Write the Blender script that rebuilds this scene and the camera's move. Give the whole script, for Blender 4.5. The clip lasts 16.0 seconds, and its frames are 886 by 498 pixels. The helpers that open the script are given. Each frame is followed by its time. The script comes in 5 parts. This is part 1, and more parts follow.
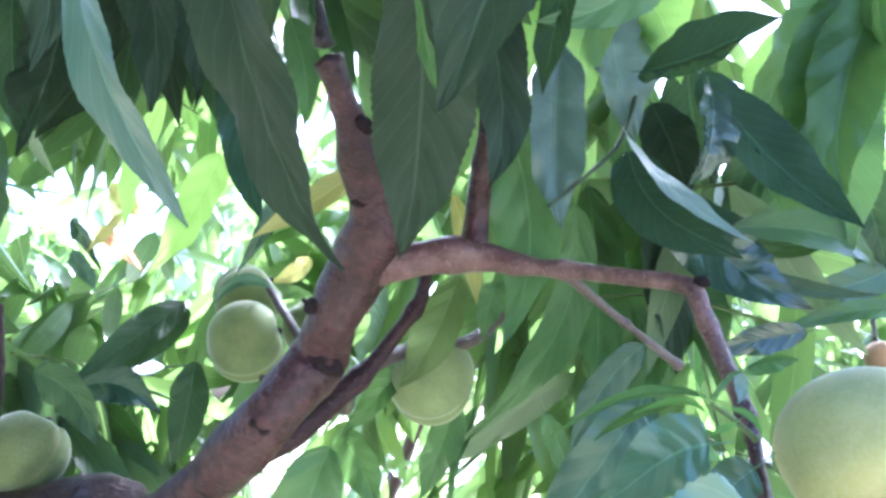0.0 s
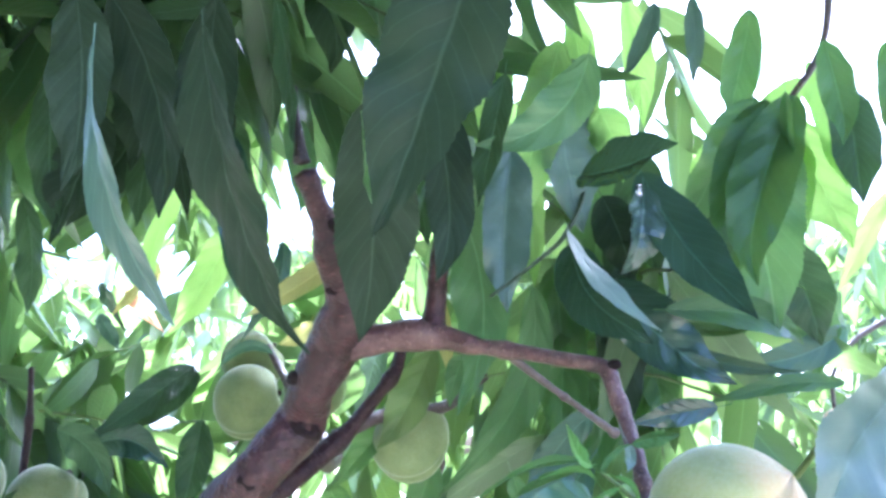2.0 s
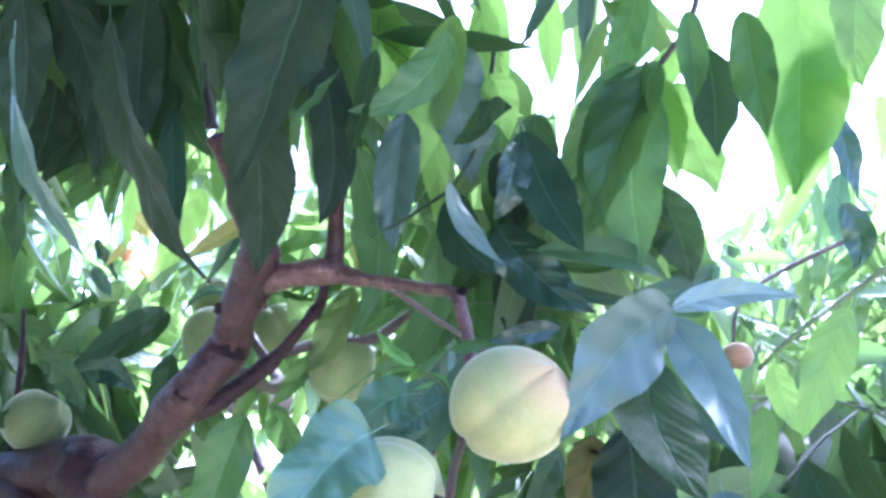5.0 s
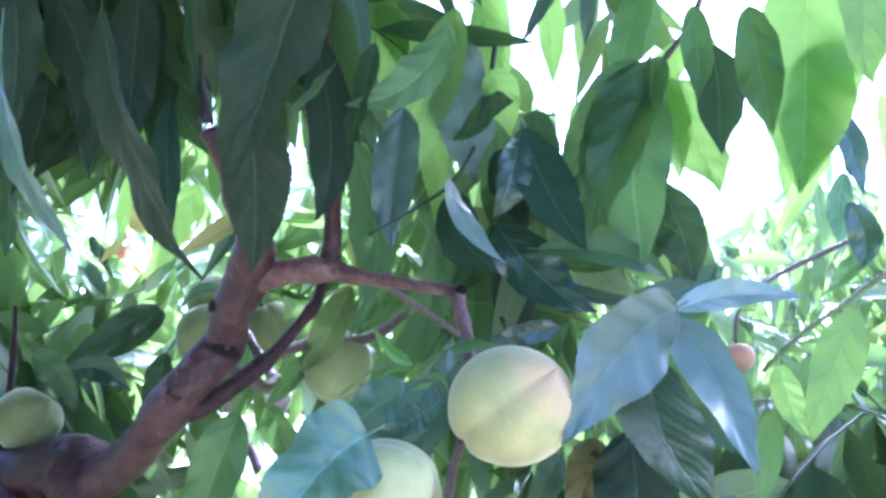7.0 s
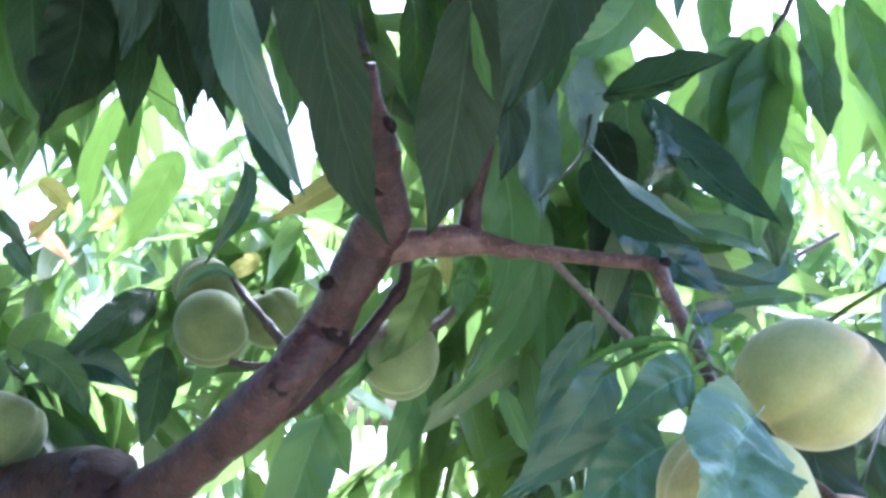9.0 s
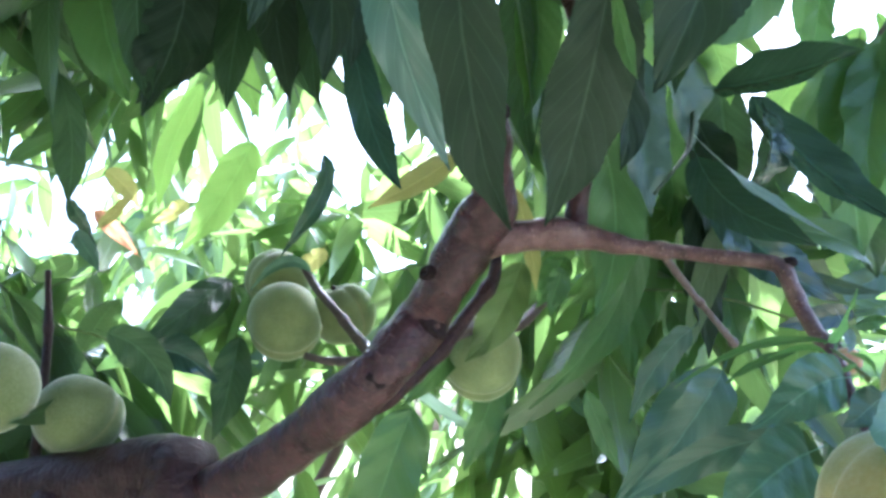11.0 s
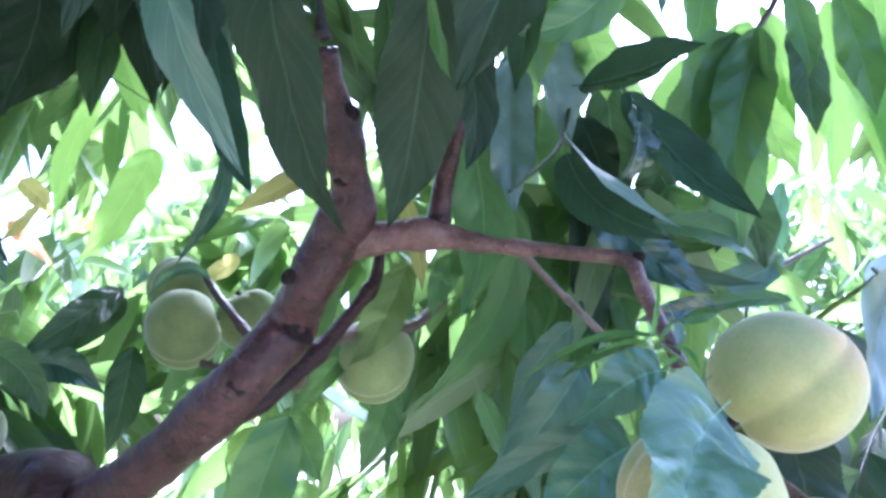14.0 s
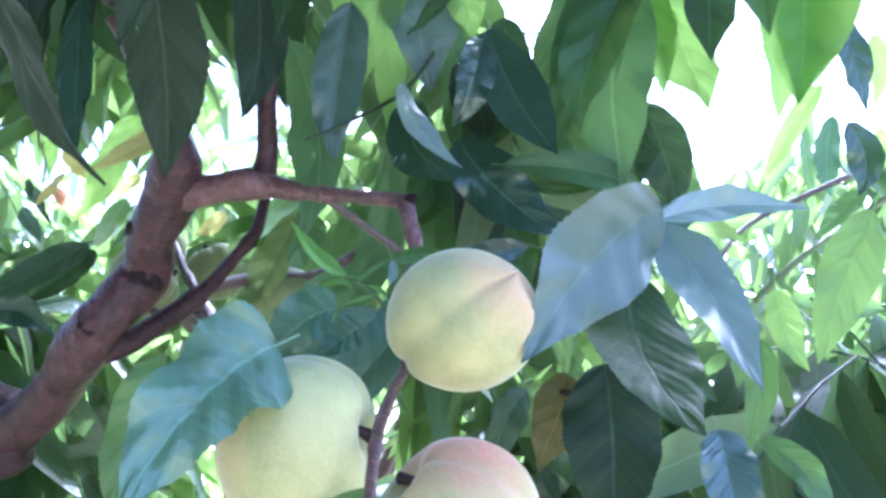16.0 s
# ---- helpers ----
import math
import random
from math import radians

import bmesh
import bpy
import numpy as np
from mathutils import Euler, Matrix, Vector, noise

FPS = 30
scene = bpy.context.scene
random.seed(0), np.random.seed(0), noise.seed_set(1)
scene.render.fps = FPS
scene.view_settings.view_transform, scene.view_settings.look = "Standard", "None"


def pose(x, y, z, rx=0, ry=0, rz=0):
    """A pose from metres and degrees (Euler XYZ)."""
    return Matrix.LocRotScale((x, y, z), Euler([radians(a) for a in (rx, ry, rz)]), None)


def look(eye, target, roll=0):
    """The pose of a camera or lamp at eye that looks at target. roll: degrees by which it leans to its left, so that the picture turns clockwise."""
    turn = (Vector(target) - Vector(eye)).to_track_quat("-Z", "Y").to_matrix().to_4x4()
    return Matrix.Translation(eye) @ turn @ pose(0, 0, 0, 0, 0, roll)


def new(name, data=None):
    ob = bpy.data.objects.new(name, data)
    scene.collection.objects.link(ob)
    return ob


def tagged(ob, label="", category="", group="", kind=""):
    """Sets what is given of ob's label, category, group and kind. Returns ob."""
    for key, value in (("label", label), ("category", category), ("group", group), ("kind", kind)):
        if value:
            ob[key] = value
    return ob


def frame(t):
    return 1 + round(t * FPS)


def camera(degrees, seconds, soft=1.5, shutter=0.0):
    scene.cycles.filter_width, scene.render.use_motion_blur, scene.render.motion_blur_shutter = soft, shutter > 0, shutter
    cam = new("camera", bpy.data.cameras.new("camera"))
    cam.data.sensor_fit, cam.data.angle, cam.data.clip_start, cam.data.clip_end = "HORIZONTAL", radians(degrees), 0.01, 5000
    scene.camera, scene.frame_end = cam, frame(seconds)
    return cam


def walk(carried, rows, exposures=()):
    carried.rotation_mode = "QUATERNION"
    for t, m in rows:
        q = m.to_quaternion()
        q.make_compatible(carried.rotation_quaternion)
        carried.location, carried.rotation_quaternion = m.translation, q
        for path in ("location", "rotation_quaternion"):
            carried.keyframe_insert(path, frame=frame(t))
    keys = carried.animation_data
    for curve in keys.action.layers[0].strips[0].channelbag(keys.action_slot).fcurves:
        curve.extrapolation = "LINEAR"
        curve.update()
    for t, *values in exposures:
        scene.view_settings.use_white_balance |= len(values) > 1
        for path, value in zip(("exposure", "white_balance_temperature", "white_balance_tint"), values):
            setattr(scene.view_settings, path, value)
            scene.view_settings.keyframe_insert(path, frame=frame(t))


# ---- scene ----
cam = camera(61.3, 16.0, soft=3.1)
PATH = [
    (0, (-0.0005, 0.0030, 1.6028), (-0.0014, 1.9619, 2.0061), 0.33),
    (0.5, (-0.0259, 0.0132, 1.5949), (0.0738, 1.9659, 2.0156), 0.26),
    (1, (-0.0229, 0.0299, 1.5853), (0.1047, 1.9733, 2.0404), -0.35),
    (1.5, (-0.0169, 0.0058, 1.6111), (0.0582, 1.9388, 2.1191), 0.46),
    (2, (0.0384, -0.0617, 1.6089), (-0.0399, 1.8651, 2.1393), 1.15),
    (2.5, (0.0908, -0.0915, 1.5852), (-0.0376, 1.8456, 2.0659), 0.45),
    (3, (0.1276, -0.1032, 1.5768), (-0.0591, 1.8362, 2.0286), 0.56),
    (3.5, (0.1223, -0.1240, 1.5731), (-0.0476, 1.8230, 1.9979), 0.94),
    (4, (0.1239, -0.1280, 1.5747), (-0.0383, 1.8198, 1.9985), 0.86),
    (4.5, (0.1294, -0.1307, 1.5774), (-0.0316, 1.8165, 2.0044), 1.06),
    (5, (0.1360, -0.1322, 1.5806), (-0.0246, 1.8141, 2.0118), 1.17),
    (5.5, (0.1415, -0.1327, 1.5833), (-0.0191, 1.8128, 2.0183), 1.22),
    (6, (0.1480, -0.1319, 1.5857), (-0.0330, 1.8121, 2.0196), 1.68),
    (6.5, (0.1447, -0.1294, 1.5859), (-0.0319, 1.8157, 2.0165), 1.55),
    (7, (0.1347, -0.1219, 1.5813), (-0.0212, 1.8248, 2.0125), 1.45),
    (7.5, (0.1254, -0.1229, 1.5644), (-0.0617, 1.8227, 1.9884), 1.15),
    (8, (0.0897, -0.1127, 1.5520), (-0.1038, 1.8344, 1.9656), -0.43),
    (8.5, (0.0117, -0.0638, 1.5622), (0.1632, 1.8755, 2.0274), -1.10),
    (9, (-0.0766, -0.0486, 1.5713), (0.2618, 1.8704, 2.0215), -0.48),
    (9.5, (-0.1179, -0.0385, 1.5685), (0.0955, 1.8968, 2.0257), -0.28),
    (10, (-0.1169, -0.0325, 1.5656), (0.0969, 1.9002, 2.0336), 0.46),
    (10.5, (-0.1179, -0.0280, 1.5641), (0.1201, 1.9007, 2.0369), 1.13),
    (11, (-0.1184, -0.0242, 1.5624), (0.1500, 1.8982, 2.0444), 1.87),
    (11.5, (-0.1187, -0.0190, 1.5611), (0.1777, 1.8952, 2.0589), 2.38),
    (12, (-0.1200, -0.0085, 1.5687), (0.2071, 1.9008, 2.0661), 1.41),
    (12.5, (-0.1204, 0.0018, 1.5752), (0.2418, 1.9017, 2.0845), -0.72),
    (13, (-0.1073, 0.0056, 1.5724), (0.1863, 1.9186, 2.0768), -0.27),
    (13.5, (-0.0878, -0.0063, 1.5677), (0.2294, 1.9044, 2.0661), 0.83),
    (14, (-0.0527, -0.0329, 1.5648), (0.2747, 1.8801, 2.0480), -0.12),
    (14.5, (0.0337, -0.0699, 1.5670), (0.1438, 1.8713, 2.0356), 1.56),
    (15, (0.1050, -0.1107, 1.5442), (-0.0177, 1.8426, 1.9564), -0.72),
    (15.5, (0.1193, -0.1022, 1.5544), (-0.0379, 1.8573, 1.9223), 1.87),
    (16, (0.1468, -0.0504, 1.5585), (0.0473, 1.9129, 1.9267), 1.23),
]
EXPOSURES = [(0.0, 3.23, 4740.0, 19.0), (1.5, 3.23, 4700.0, 19.0), (2.7, 3.19, 4620.0, 22.5), (3.6, 3.13, 4620.0, 22.5), (6.0, 2.86, 4480.0, 25.0), (8.0, 2.84, 4470.0, 25.0), (8.6, 2.82, 4560.0, 23.0), (9.4, 2.71, 4830.0, 12.5), (13.2, 2.73, 4830.0, 12.5), (14.0, 2.84, 4580.0, 22.0), (15.0, 2.83, 4560.0, 24.5), (16.0, 2.84, 4560.0, 24.5)]
walk(cam, [(t, look(eye, target, roll)) for t, eye, target, roll in PATH], EXPOSURES)

# ---- light ----
SUN_AZ, SUN_EL = 28.0, 58.0  # degrees: to the right of straight ahead, above the horizon
world = bpy.data.worlds.new("world")
scene.world = world
world.use_nodes = True
wn = world.node_tree.nodes
sky = wn.new("ShaderNodeTexSky")
sky.sky_type = 'NISHITA'
sky.sun_disc = False
sky.sun_elevation = radians(SUN_EL)
sky.sun_rotation = radians(SUN_AZ)
sky.dust_density = 7.0
sky.ozone_density = 0.6
wn["Background"].inputs["Strength"].default_value = 0.15
world.node_tree.links.new(sky.outputs[0], wn["Background"].inputs["Color"])
to_sun = Vector((math.sin(radians(SUN_AZ)) * math.cos(radians(SUN_EL)), math.cos(radians(SUN_AZ)) * math.cos(radians(SUN_EL)), math.sin(radians(SUN_EL))))
sun = new("sun", bpy.data.lights.new("sun", 'SUN'))
sun.data.energy, sun.data.angle, sun.data.color = 4.5, radians(0.53), (1.0, 0.95, 0.86)
sun.matrix_world = look(to_sun * 30, (0, 0, 0))


# ---- materials ----
def material(name):
    m = bpy.data.materials.new(name)
    m.use_nodes = True
    t = m.node_tree
    for n in list(t.nodes):
        t.nodes.remove(n)
    return m, t.nodes, t.links


def node(nodes, kind, **values):
    n = nodes.new(kind)
    for key, value in values.items():
        n.inputs[key.replace("_", " ")].default_value = value
    return n


def math_node(nodes, links, op, a, b=0.0):
    n = nodes.new("ShaderNodeMath")
    n.operation = op
    for slot, v in ((0, a), (1, b)):
        if isinstance(v, (int, float)):
            n.inputs[slot].default_value = v
        else:
            links.new(v, n.inputs[slot])
    return n.outputs[0]


def ramp(nodes, links, fac, *stops):
    n = nodes.new("ShaderNodeValToRGB")
    while len(n.color_ramp.elements) < len(stops):
        n.color_ramp.elements.new(0.5)
    for e, (pos, col) in zip(n.color_ramp.elements, stops):
        e.position, e.color = pos, (*col, 1)
    links.new(fac, n.inputs[0])
    return n.outputs[0]


def mix(nodes, links, fac, a, b, blend='MIX'):
    n = nodes.new("ShaderNodeMix")
    n.data_type, n.blend_type = 'RGBA', blend
    for slot, v in (("Factor", fac), ("A", a), ("B", b)):
        s = [i for i in n.inputs if i.name == slot and (i.type == 'VALUE' if slot == "Factor" else i.type == 'RGBA')][0]
        if isinstance(v, (int, float)):
            s.default_value = v
        elif isinstance(v, tuple):
            s.default_value = (*v, 1)
        else:
            links.new(v, s)
    return [o for o in n.outputs if o.type == 'RGBA'][0]


def leaf_material(name, dark, light, through_colour, gloss=0.42, thin=0.45, joined=False, shine=0.65, uneven=0.45, relief=0.55, quilt=0.42, veins=0.36):
    """Leaf blade: midrib and side veins by the blade's own coordinates, mottling, gloss, and light that shines through."""
    m, nodes, links = material(name)
    uv = nodes.new("ShaderNodeUVMap")
    uv.uv_map = "UVMap"
    sep = nodes.new("ShaderNodeSeparateXYZ")
    links.new(uv.outputs[0], sep.inputs[0])
    across = math_node(nodes, links, 'ABSOLUTE', math_node(nodes, links, 'SUBTRACT', sep.outputs[0], 0.5))
    along = sep.outputs[1]
    # side veins run forward from the midrib
    info = nodes.new("ShaderNodeNewGeometry") if joined else nodes.new("ShaderNodeObjectInfo")
    rnd = info.outputs["Random Per Island"] if joined else info.outputs["Random"]
    geo = nodes.new("ShaderNodeTexCoord")
    sway = node(nodes, "ShaderNodeTexNoise", Scale=60.0, Detail=2.0)
    links.new(geo.outputs["Object"], sway.inputs["Vector"])
    k = math_node(nodes, links, 'SUBTRACT', math_node(nodes, links, 'MULTIPLY', along, 12.0), math_node(nodes, links, 'MULTIPLY', across, 5.5))
    k = math_node(nodes, links, 'ADD', k, math_node(nodes, links, 'MULTIPLY', sway.outputs[0], 0.5))
    saw = math_node(nodes, links, 'ABSOLUTE', math_node(nodes, links, 'SUBTRACT', math_node(nodes, links, 'FRACT', k), 0.5))
    vein = ramp(nodes, links, saw, (0.012, (1, 1, 1)), (0.055, (0, 0, 0)))
    rib = ramp(nodes, links, across, (0.010, (1, 1, 1)), (0.026, (0, 0, 0)))
    blotch = node(nodes, "ShaderNodeTexNoise", Scale=38.0, Detail=4.0, Roughness=0.6)
    grain = node(nodes, "ShaderNodeTexNoise", Scale=420.0, Detail=3.0)
    links.new(geo.outputs["Object"], blotch.inputs["Vector"])
    links.new(geo.outputs["Object"], grain.inputs["Vector"])
    shade = math_node(nodes, links, 'ADD', math_node(nodes, links, 'MULTIPLY', rnd, 0.6), math_node(nodes, links, 'MULTIPLY', blotch.outputs[0], 0.5))
    base = ramp(nodes, links, shade, (0.2, dark), (0.8, light))
    base = mix(nodes, links, math_node(nodes, links, 'MULTIPLY', grain.outputs[0], 0.25), base, tuple(c * 0.55 for c in dark))
    pale = tuple(min(1.0, c * 1.9 + 0.012) for c in light)
    base = mix(nodes, links, math_node(nodes, links, 'MULTIPLY', vein, 0.17 if joined else veins), base, pale)
    base = mix(nodes, links, math_node(nodes, links, 'MULTIPLY', rib, min(0.65, 1.8 * veins)), base, pale)
    bump = node(nodes, "ShaderNodeBump", Strength=relief, Distance=0.0012)
    h = math_node(nodes, links, 'ADD', math_node(nodes, links, 'MULTIPLY', saw, quilt), math_node(nodes, links, 'MULTIPLY', blotch.outputs[0], 2.2))
    h = math_node(nodes, links, 'SUBTRACT', h, math_node(nodes, links, 'MULTIPLY', rib, 0.25))
    links.new(h, bump.inputs["Height"])
    p = node(nodes, "ShaderNodeBsdfPrincipled", Roughness=gloss)
    p.inputs["Specular IOR Level"].default_value = shine
    links.new(base, p.inputs["Base Color"])
    links.new(bump.outputs[0], p.inputs["Normal"])
    tr = nodes.new("ShaderNodeBsdfTranslucent")
    glow = mix(nodes, links, math_node(nodes, links, 'MULTIPLY', vein, 0.45), through_colour, tuple(c * 0.6 for c in through_colour))
    glow = mix(nodes, links, math_node(nodes, links, 'MULTIPLY', rnd, uneven), glow, tuple(c * 0.30 for c in through_colour))
    links.new(glow, tr.inputs["Color"])
    links.new(bump.outputs[0], tr.inputs["Normal"])
    both = nodes.new("ShaderNodeMixShader")
    both.inputs[0].default_value = thin
    links.new(p.outputs[0], both.inputs[1])
    links.new(tr.outputs[0], both.inputs[2])
    out = nodes.new("ShaderNodeOutputMaterial")
    links.new(both.outputs[0], out.inputs[0])
    return m


green = leaf_material("leaf_green", (0.032, 0.080, 0.030), (0.070, 0.145, 0.050), (0.24, 0.42, 0.09), 0.36, 0.40, shine=0.55)
# two darker copies of the green leaf, with canopy shade in their colours
dark = leaf_material("leaf_shaded", (0.024, 0.050, 0.027), (0.048, 0.088, 0.044), (0.11, 0.20, 0.055), 0.42, 0.26, shine=0.30, veins=0.5)
deep = leaf_material("leaf_deep_shade", (0.022, 0.037, 0.025), (0.038, 0.060, 0.037), (0.065, 0.11, 0.040), 0.50, 0.20, shine=0.16)
gloss = leaf_material("leaf_glossy", (0.022, 0.050, 0.038), (0.046, 0.092, 0.066), (0.10, 0.19, 0.07), 0.22, 0.18, shine=1.0)
# teal to silver: some of the sky's bluish sheen is in the base colour
teal = leaf_material("leaf_teal_sheen", (0.070, 0.132, 0.108), (0.112, 0.190, 0.156), (0.13, 0.26, 0.14), 0.40, 0.20, shine=0.8, relief=0.2)
blue = leaf_material("leaf_blue_sheen", (0.080, 0.128, 0.104), (0.115, 0.170, 0.142), (0.12, 0.22, 0.12), 0.36, 0.18, shine=0.7, relief=0.12, veins=0.12)
quilted = leaf_material("leaf_quilted", (0.055, 0.105, 0.100), (0.092, 0.152, 0.148), (0.11, 0.21, 0.12), 0.22, 0.18, shine=1.0, relief=0.5, quilt=0.75)
mint = leaf_material("leaf_mint_sheen", (0.095, 0.180, 0.120), (0.150, 0.250, 0.180), (0.17, 0.36, 0.16), 0.32, 0.26, shine=0.9, relief=0.2, veins=0.34)
sheeny = leaf_material("leaf_sheeny", (0.045, 0.080, 0.070), (0.075, 0.118, 0.104), (0.10, 0.19, 0.09), 0.20, 0.18, shine=1.0, relief=0.35)
silver = leaf_material("leaf_silver_sheen", (0.21, 0.29, 0.27), (0.31, 0.39, 0.37), (0.26, 0.40, 0.27), 0.34, 0.20, shine=0.9, relief=0.25, veins=0.12)
pale = leaf_material("leaf_pale", (0.070, 0.150, 0.068), (0.120, 0.220, 0.100), (0.24, 0.42, 0.11), 0.40, 0.36)
# brighter copy of the green leaf: light from behind is put into its colours
light = leaf_material("leaf_backlit", (0.090, 0.175, 0.045), (0.150, 0.265, 0.075), (0.46, 0.72, 0.15), 0.40, 0.60, uneven=0.30)
young = leaf_material("leaf_young", (0.10, 0.25, 0.05), (0.17, 0.34, 0.09), (0.32, 0.58, 0.16), 0.4, 0.5)
# duller copy of the young leaf, its shade mixed into the colours
young_dull = leaf_material("leaf_young_shaded", (0.060, 0.150, 0.035), (0.105, 0.215, 0.060), (0.22, 0.40, 0.11), 0.4, 0.4)
cool_bright = leaf_material("leaf_cool_bright", (0.060, 0.135, 0.085), (0.098, 0.190, 0.122), (0.15, 0.30, 0.13), 0.32, 0.24, shine=0.8, relief=0.25)
yellow = leaf_material("leaf_yellow", (0.34, 0.31, 0.07), (0.46, 0.42, 0.13), (0.62, 0.58, 0.18), 0.5, 0.5)
ochre = leaf_material("leaf_ochre", (0.060, 0.075, 0.012), (0.150, 0.085, 0.012), (0.15, 0.12, 0.02), 0.5, 0.3)
cool = leaf_material("leaf_cool_green", (0.040, 0.088, 0.058), (0.072, 0.138, 0.092), (0.14, 0.27, 0.11), 0.42, 0.26, shine=0.6, relief=0.25)
olive = leaf_material("leaf_olive", (0.060, 0.098, 0.030), (0.100, 0.145, 0.048), (0.28, 0.38, 0.09), 0.45, 0.45)
red = leaf_material("leaf_red", (0.40, 0.16, 0.09), (0.52, 0.28, 0.14), (0.70, 0.34, 0.18), 0.5, 0.5)
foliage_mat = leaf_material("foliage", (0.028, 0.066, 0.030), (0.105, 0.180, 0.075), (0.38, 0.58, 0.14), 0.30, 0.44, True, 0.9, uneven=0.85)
# darker copy of the foliage material: shade is put into its colours
shade_mat = leaf_material("foliage_shaded", (0.022, 0.050, 0.025), (0.058, 0.115, 0.048), (0.19, 0.32, 0.08), 0.34, 0.36, True, 0.8, uneven=0.8)


def bark_material(name, a, b, c, rough=0.42, relief=0.8, shine=0.5):
    m, nodes, links = material(name)
    tc = nodes.new("ShaderNodeTexCoord")
    uv = nodes.new("ShaderNodeUVMap")
    uv.uv_map = "UVMap"
    big = node(nodes, "ShaderNodeTexNoise", Scale=26.0, Detail=6.0, Roughness=0.65)
    fine = node(nodes, "ShaderNodeTexNoise", Scale=300.0, Detail=4.0, Roughness=0.6)
    medium = node(nodes, "ShaderNodeTexNoise", Scale=110.0, Detail=4.0, Roughness=0.7)
    links.new(tc.outputs["Object"], medium.inputs["Vector"])
    links.new(tc.outputs["Object"], big.inputs["Vector"])
    links.new(tc.outputs["Object"], fine.inputs["Vector"])
    # lenticels: short pale bands round the stem
    stretch = nodes.new("ShaderNodeMapping")
    stretch.inputs["Scale"].default_value = (9.0, 420.0, 1.0)
    links.new(uv.outputs[0], stretch.inputs[0])
    spots = node(nodes, "ShaderNodeTexVoronoi", Scale=1.0)
    links.new(stretch.outputs[0], spots.inputs["Vector"])
    spot = ramp(nodes, links, spots.outputs["Distance"], (0.10, (1, 1, 1)), (0.26, (0, 0, 0)))
    patch = math_node(nodes, links, 'ADD', math_node(nodes, links, 'MULTIPLY', big.outputs[0], 0.5), math_node(nodes, links, 'MULTIPLY', medium.outputs[0], 0.5))
    base = ramp(nodes, links, patch, (0.34, a), (0.50, b), (0.72, c))
    base = mix(nodes, links, math_node(nodes, links, 'MULTIPLY', fine.outputs[0], 0.5), base, tuple(v * 0.4 for v in a))
    base = mix(nodes, links, math_node(nodes, links, 'MULTIPLY', spot, 0.42), base, tuple(min(1, v * 1.6) for v in c))
    bump = node(nodes, "ShaderNodeBump", Strength=relief, Distance=0.003)
    h = math_node(nodes, links, 'ADD', math_node(nodes, links, 'MULTIPLY', medium.outputs[0], 0.9), math_node(nodes, links, 'ADD', math_node(nodes, links, 'MULTIPLY', fine.outputs[0], 0.5), math_node(nodes, links, 'MULTIPLY', spot, 0.6)))
    links.new(h, bump.inputs["Height"])
    p = node(nodes, "ShaderNodeBsdfPrincipled", Roughness=rough)
    p.inputs["Specular IOR Level"].default_value = shine
    links.new(base, p.inputs["Base Color"])
    links.new(bump.outputs[0], p.inputs["Normal"])
    out = nodes.new("ShaderNodeOutputMaterial")
    links.new(p.outputs[0], out.inputs[0])
    return m


bark = bark_material("bark", (0.015, 0.0048, 0.0058), (0.058, 0.0190, 0.0215), (0.155, 0.064, 0.067), 0.28, 0.9, 0.45)
bark_young = bark_material("bark_young", (0.050, 0.0205, 0.0210), (0.185, 0.090, 0.088), (0.38, 0.240, 0.220), 0.32, 0.9, 0.55)
bark_old = bark_material("bark_old", (0.022, 0.0095, 0.0110), (0.046, 0.020, 0.022), (0.085, 0.042, 0.044), 0.42, 0.9, 0.30)
twig_bark = bark_material("twig_bark", (0.075, 0.048, 0.046), (0.14, 0.096, 0.091), (0.22, 0.17, 0.162))
twig_green = bark_material("twig_green", (0.10, 0.15, 0.04), (0.16, 0.22, 0.07), (0.22, 0.22, 0.10))
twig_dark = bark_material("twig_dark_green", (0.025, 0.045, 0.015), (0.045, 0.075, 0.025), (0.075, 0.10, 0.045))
scar_wood = bark_material("scar_wood", (0.009, 0.0040, 0.0045), (0.020, 0.0095, 0.011), (0.046, 0.024, 0.027), 0.6, 1.0, 0.2)
dead_wood = bark_material("dead_wood", (0.016, 0.009, 0.009), (0.034, 0.021, 0.020), (0.075, 0.050, 0.046))


